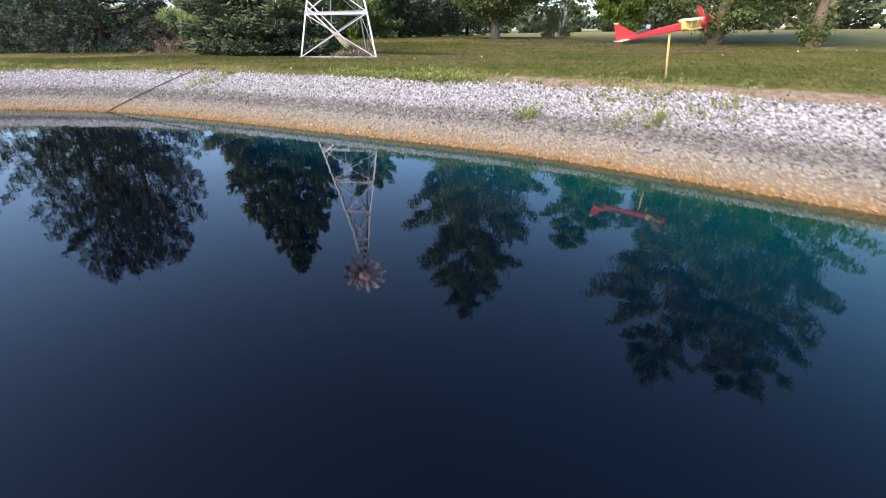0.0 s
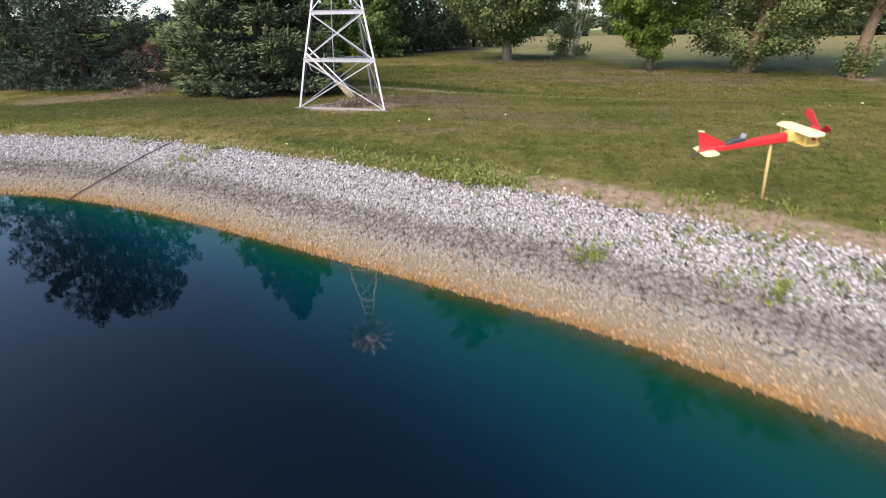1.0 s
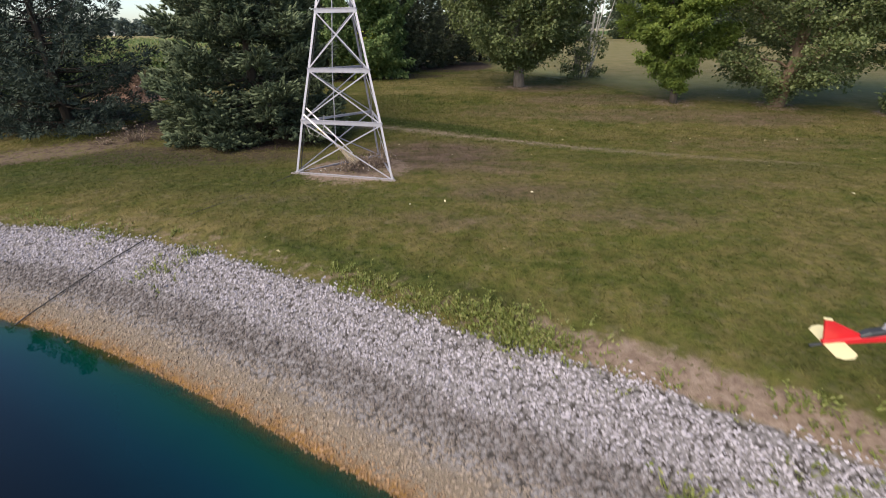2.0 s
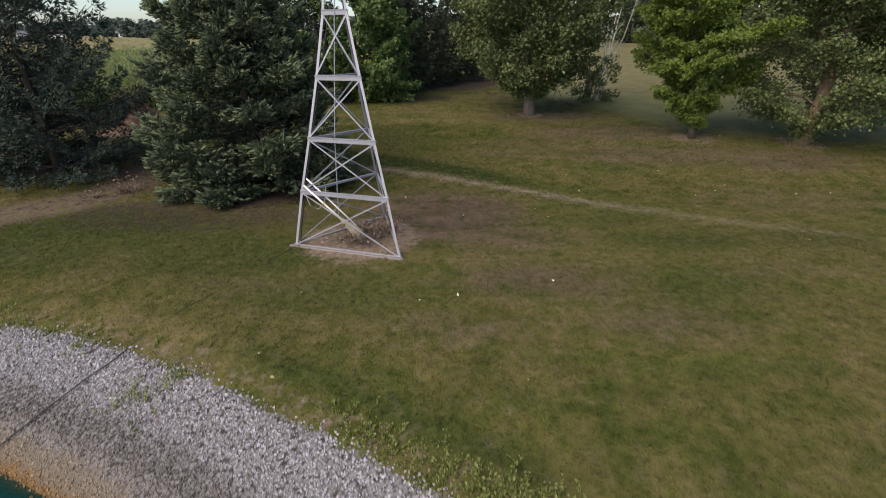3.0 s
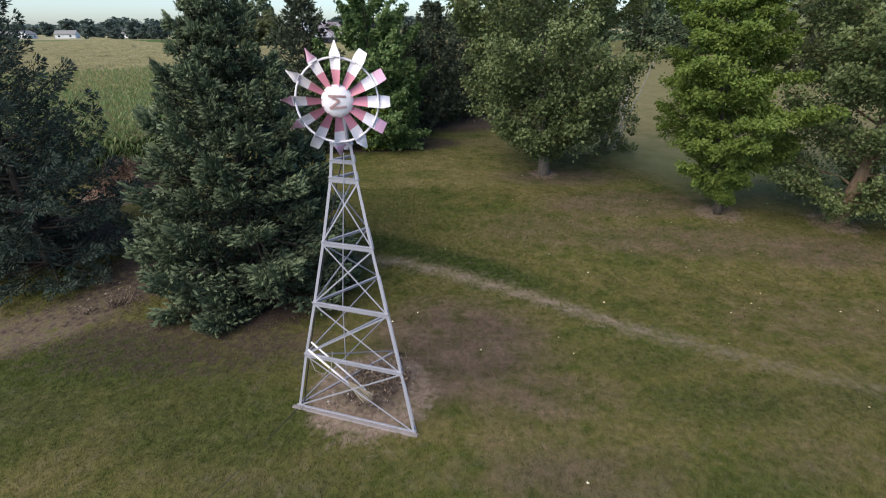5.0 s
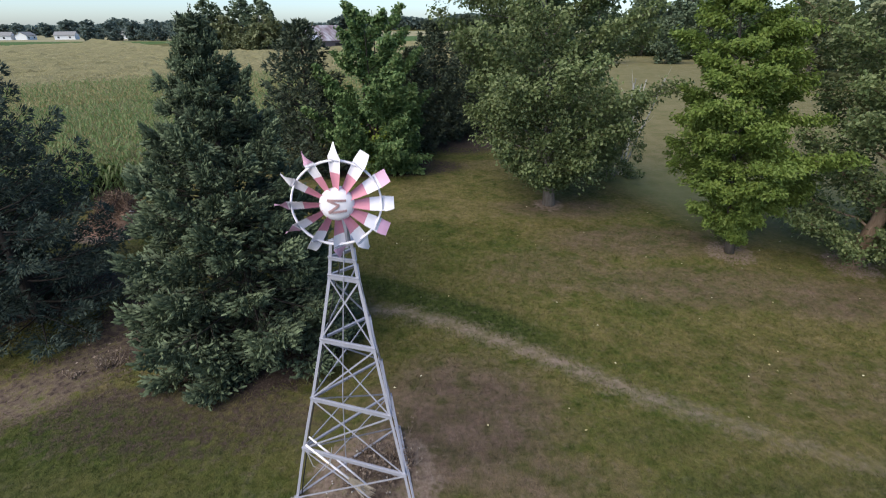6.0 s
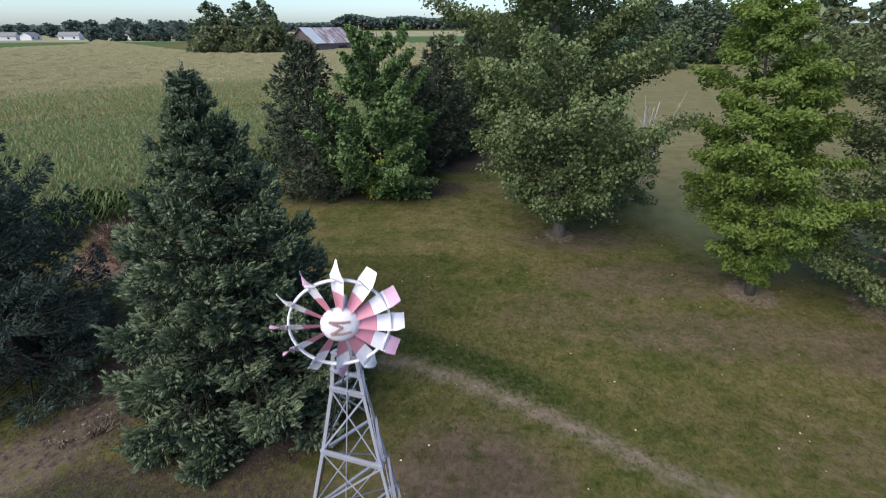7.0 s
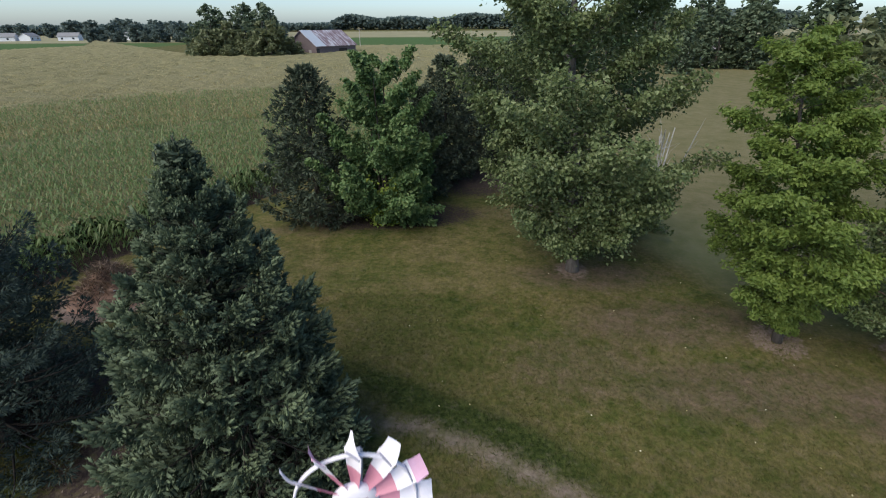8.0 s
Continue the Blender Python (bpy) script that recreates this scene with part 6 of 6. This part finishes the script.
def gable_house(name, label, cat, at, yaw, L, Wd, eave, ridge, wall, roof, group="", door=None, patches=()):
    """Walls with gables, an overhanging pitched roof, doors and windows. The ridge runs along x."""
    hs = thing(name, label, cat, (*at, zat(*at) - 0.1), group)
    hs.rotation_euler = (0, 0, radians(yaw))
    a, b = L / 2, Wd / 2
    V = [(-a, -b, 0), (a, -b, 0), (a, b, 0), (-a, b, 0), (-a, -b, eave), (a, -b, eave), (a, b, eave), (-a, b, eave), (-a, 0, ridge), (a, 0, ridge)]
    part("wall", Geo().add(V, [(4, 8, 7), (5, 6, 9)], [(0, 1, 5, 4), (1, 2, 6, 5), (2, 3, 7, 6), (3, 0, 4, 7)]).mesh("wall", wall), hs)
    o, th = 0.5, 0.18
    sl = (ridge - eave) / b
    for s in (-1, 1):
        e = (s * (b + o), eave - sl * o + 0.05)
        V = [(-a - o, e[0], e[1]), (a + o, e[0], e[1]), (a + o, 0, ridge + 0.05), (-a - o, 0, ridge + 0.05)]
        V += [(x, y, z + th) for x, y, z in V]
        part("roof", Geo().add(V, (), [(0, 1, 2, 3), (4, 7, 6, 5), (0, 4, 5, 1), (1, 5, 6, 2), (2, 6, 7, 3), (3, 7, 4, 0)]).mesh("roof", roof), hs)
    for x0, x1 in patches:
        V = [(x0, -(b + o) - 0.01, eave - sl * o + 0.27), (x1, -(b + o) - 0.01, eave - sl * o + 0.27), (x1, 0, ridge + 0.27), (x0, 0, ridge + 0.27)]
        V += [(x, y, z + 0.04) for x, y, z in V]
        part("roof_sheet", Geo().add(V, (), [(0, 1, 2, 3), (4, 7, 6, 5), (0, 4, 5, 1), (1, 5, 6, 2), (2, 6, 7, 3), (3, 7, 4, 0)]).mesh("roof_sheet", M_tin), hs, "bright new tin sheet")
    return hs, a, b


def box_part(name, hs, x0, x1, y0, y1, z0, z1, mat, label=""):
    part(name, Geo().beam(((x0 + x1) / 2, (y0 + y1) / 2, z0), ((x0 + x1) / 2, (y0 + y1) / 2, z1), x1 - x0, y1 - y0, (0, 1, 0)).mesh(name, mat), hs, label)


def build_far():
    barn, a, b = gable_house("barn", "weathered grey timber barn with a rusty and bright tin roof", "barn", (-51.5, 194.0), 58, 19.0, 14.0, 4.2, 8.8, M_barnwood, M_rust, patches=((-9.9, -5.2),))
    # solid dark panel on the wall; the opening's shade is only its colour
    box_part("barn_door", barn, 1.0, 5.0, -b - 0.1, -b - 0.01, 0.3, 3.2, M_bark_dark, "dark panel standing in for the open barn doorway's shade")
    box_part("barn_door", barn, -9.5, -8.2, -b - 0.1, -b - 0.01, 0.1, 3.4, M_glassdark)
    box_part("side_door", barn, -a - 0.1, -a - 0.01, -4.5, -3.2, 0.1, 3.0, M_deadwood)
    big = [(0, 2.0), (0.1, 4.0), (0.35, 5.5), (0.7, 5.0), (1, 1.5)]
    far = broadleaf("broadleaf_tree", "large dark green broadleaved tree far across the field", (-66, 178), 16.5, big, 120, 15, 0.92, L_dark, M_bark_brown, 61, 0.35, 14, 0.7, 1.6, clear=0.03, twigs=30, group="trees by the barn", lobes=0.35)
    lighter = broadleaf("broadleaf_tree", "rounded lighter green tree far across the field", (-62, 172), 11.5, [(0, 3.0), (0.15, 4.5), (0.5, 5.5), (0.8, 4.0), (1, 1.5)], 110, 16, 0.92, L_olive, M_bark, 62, 0.3, 14, 0.7, 1.5, clear=0.02, twigs=30, group="trees by the barn")
    for src, x, y, k, rot in ((far, -84, 180, 0.98, 60), (lighter, -78, 175, 1.0, 100), (lighter, -71, 173, 0.72, 200), (lighter, -87, 176, 0.6, 20), (far, -92, 182, 0.6, 33), (lighter, -57, 178, 0.6, 300), (lighter, -66, 168, 0.55, 250), (lighter, -82, 171, 0.8, 150), (far, -74, 182, 1.0, 280), (lighter, -74, 168, 0.45, 310)):
        copy_thing(src, pose(x, y, zat(x, y) - 0.1, 0, 0, rot) @ Matrix.Scale(k, 4))
    r = np.random.default_rng(77)
    hedge = broadleaf("broadleaf_tree", "dark green hedgerow tree far off", (-190, 352), 13.0, [(0, 2.6), (0.1, 4.0), (0.4, 5.0), (0.75, 4.0), (1, 1.2)], 70, 18, 1.2, L_far_hazed, M_bark_brown, 63, 0.3, 8, 0.7, 1.7, clear=0.03, twigs=0, group="far hedgerow", lobes=0.4)
    for k in range(36):      # hedgerow trees to the north-west
        f = k / 35
        x, y = -258 + 138 * f + r.normal(0, 3), 362 - 22 * f + r.normal(0, 5)
        copy_thing(hedge, pose(x, y, zat(x, y) - 0.1, 0, 0, r.uniform(0, 360)) @ Matrix.Scale(r.uniform(0.35, 1.0), 4))
    for k in range(30):
        x, y = r.uniform(-520, -150), r.uniform(430, 560)
        copy_thing(hedge, pose(x, y, zat(x, y) - 0.1, 0, 0, r.uniform(0, 360)) @ Matrix.Scale(r.uniform(0.8, 1.25), 4))
    for x, y, yaw, L in ((-352, 392, 20, 18), (-336, 398, 100, 12), (-305, 400, 15, 14), (-262, 405, 10, 10)):
        hs, a, b = gable_house("house", "small white far-off house with a grey roof", "house", (x, y), yaw, L, 8.0, 3.2, 5.6, M_house, M_roofgrey, "far houses")
        for q in (-0.3, 0.25):
            box_part("window", hs, q * L - 0.7, q * L + 0.7, -b - 0.06, -b - 0.01, 1.0, 2.3, M_glassdark)
    # farmyard behind the lawn
    hs, a, b = gable_house("house", "white house with a grey roof under tall trees", "house", (62, 151), -20, 9, 7, 2.8, 4.6, M_house, M_roofgrey)
    for q in (-0.32, 0.0, 0.3):
        box_part("window", hs, q * 9 - 0.6, q * 9 + 0.6, -b - 0.06, -b - 0.01, 1.0, 2.4, M_glassdark)
    for src, x, y, k, rot in ((far, 53.5, 140, 0.8, 10), (far, 60.5, 138, 0.8, 80), (far, 67.5, 136, 0.85, 190), (far, 51, 155, 0.95, 40), (far, 70, 141, 1.0, 150), (far, 46, 124, 0.6, 210), (far, 67, 164, 1.1, 20), (far, 56, 166, 1.15, 120), (far, 84, 138, 1.1, 260), (lighter, 47, 80, 0.9, 140), (far, 96, 130, 1.1, 330), (lighter, 62, 90, 0.9, 70), (far, 75, 96, 1.0, 50), (far, 30, 125, 0.8, 33), (far, 24, 140, 0.9, 120), (far, 17, 155, 0.85, 200), (far, 90, 100, 1.1, 95), (lighter, 58, 62, 0.8, 15), (far, 70, 60, 0.95, 205), (far, 110, 90, 1.2, 145)):
        o = copy_thing(src, pose(x, y, zat(x, y) - 0.1, 0, 0, rot) @ Matrix.Scale(k, 4))
        tagged(o, "broadleaved tree round the farmyard", group="farmyard trees")
    # wooded ridge on the horizon
    n = 26000
    ang = r.uniform(radians(58), radians(104), n)
    dd = 760 + 90 * r.random(n)
    x, y = dd * np.cos(ang), dd * np.sin(ang)
    top = 17 + 3 * np.sin(x * 0.021) + 2 * np.sin(x * 0.07 + 1)
    fade = np.clip((x + 205) / 40, 0.45, 1)
    P = np.stack([x, y, ground_height(x, y) + top * fade * r.random(n) ** 0.45], 1)
    thing("far_woods", "long dark wooded ridge on the horizon", "woods", kind="stuff", data=leaves_mesh("far_woods", P, 5.2, L_far_hazed, r, long=1.2))
    n = 9000
    ang = r.uniform(radians(104), radians(150), n)
    dd = 700 + 60 * r.random(n)
    x, y = dd * np.cos(ang), dd * np.sin(ang)
    P = np.stack([x, y, ground_height(x, y) + 8 * r.random(n) ** 0.5], 1)
    thing("far_woods", "low dark line of trees on the horizon", "woods", kind="stuff", data=leaves_mesh("far_woods", P, 5.0, L_far_hazed, r, long=1.2))
    for x, y, k in ((-8, 330, 0.35), (32, 345, 0.28), (65, 360, 0.45)):
        o = copy_thing(lighter, pose(x, y, zat(x, y) - 0.1, 0, 0, 0) @ Matrix.Scale(k, 4))
        tagged(o, "lone round bush in the green field", group="field bushes")
    p = thing("utility_pole", "tall thin wooden pole beside the field road", "pole", (-46, 235, zat(-46, 235)))
    part("shaft", Geo().tube([(0, 0, -0.2), (0, 0, 9.5)], [0.16, 0.11], 8).mesh("shaft", M_deadwood), p)
    part("crossarm", Geo().beam((-1.2, 0, 8.8), (1.2, 0, 8.8), 0.12, 0.14).mesh("crossarm", M_bark), p)
    x = np.linspace(-60, -10, 12)
    V = [(a_, 251 + s, zat(a_, 251) + 0.06) for a_ in x for s in (-2, 2)]
    thing("road", "pale gravel farm road across the fields", "road", kind="structure", data=Geo().add(V, (), [(2 * i, 2 * i + 2, 2 * i + 3, 2 * i + 1) for i in range(11)]).mesh("road", simple("pale_gravel_road", (0.46, 0.44, 0.41), 0.9, 0, 0.15, 0.5)))


build_far()
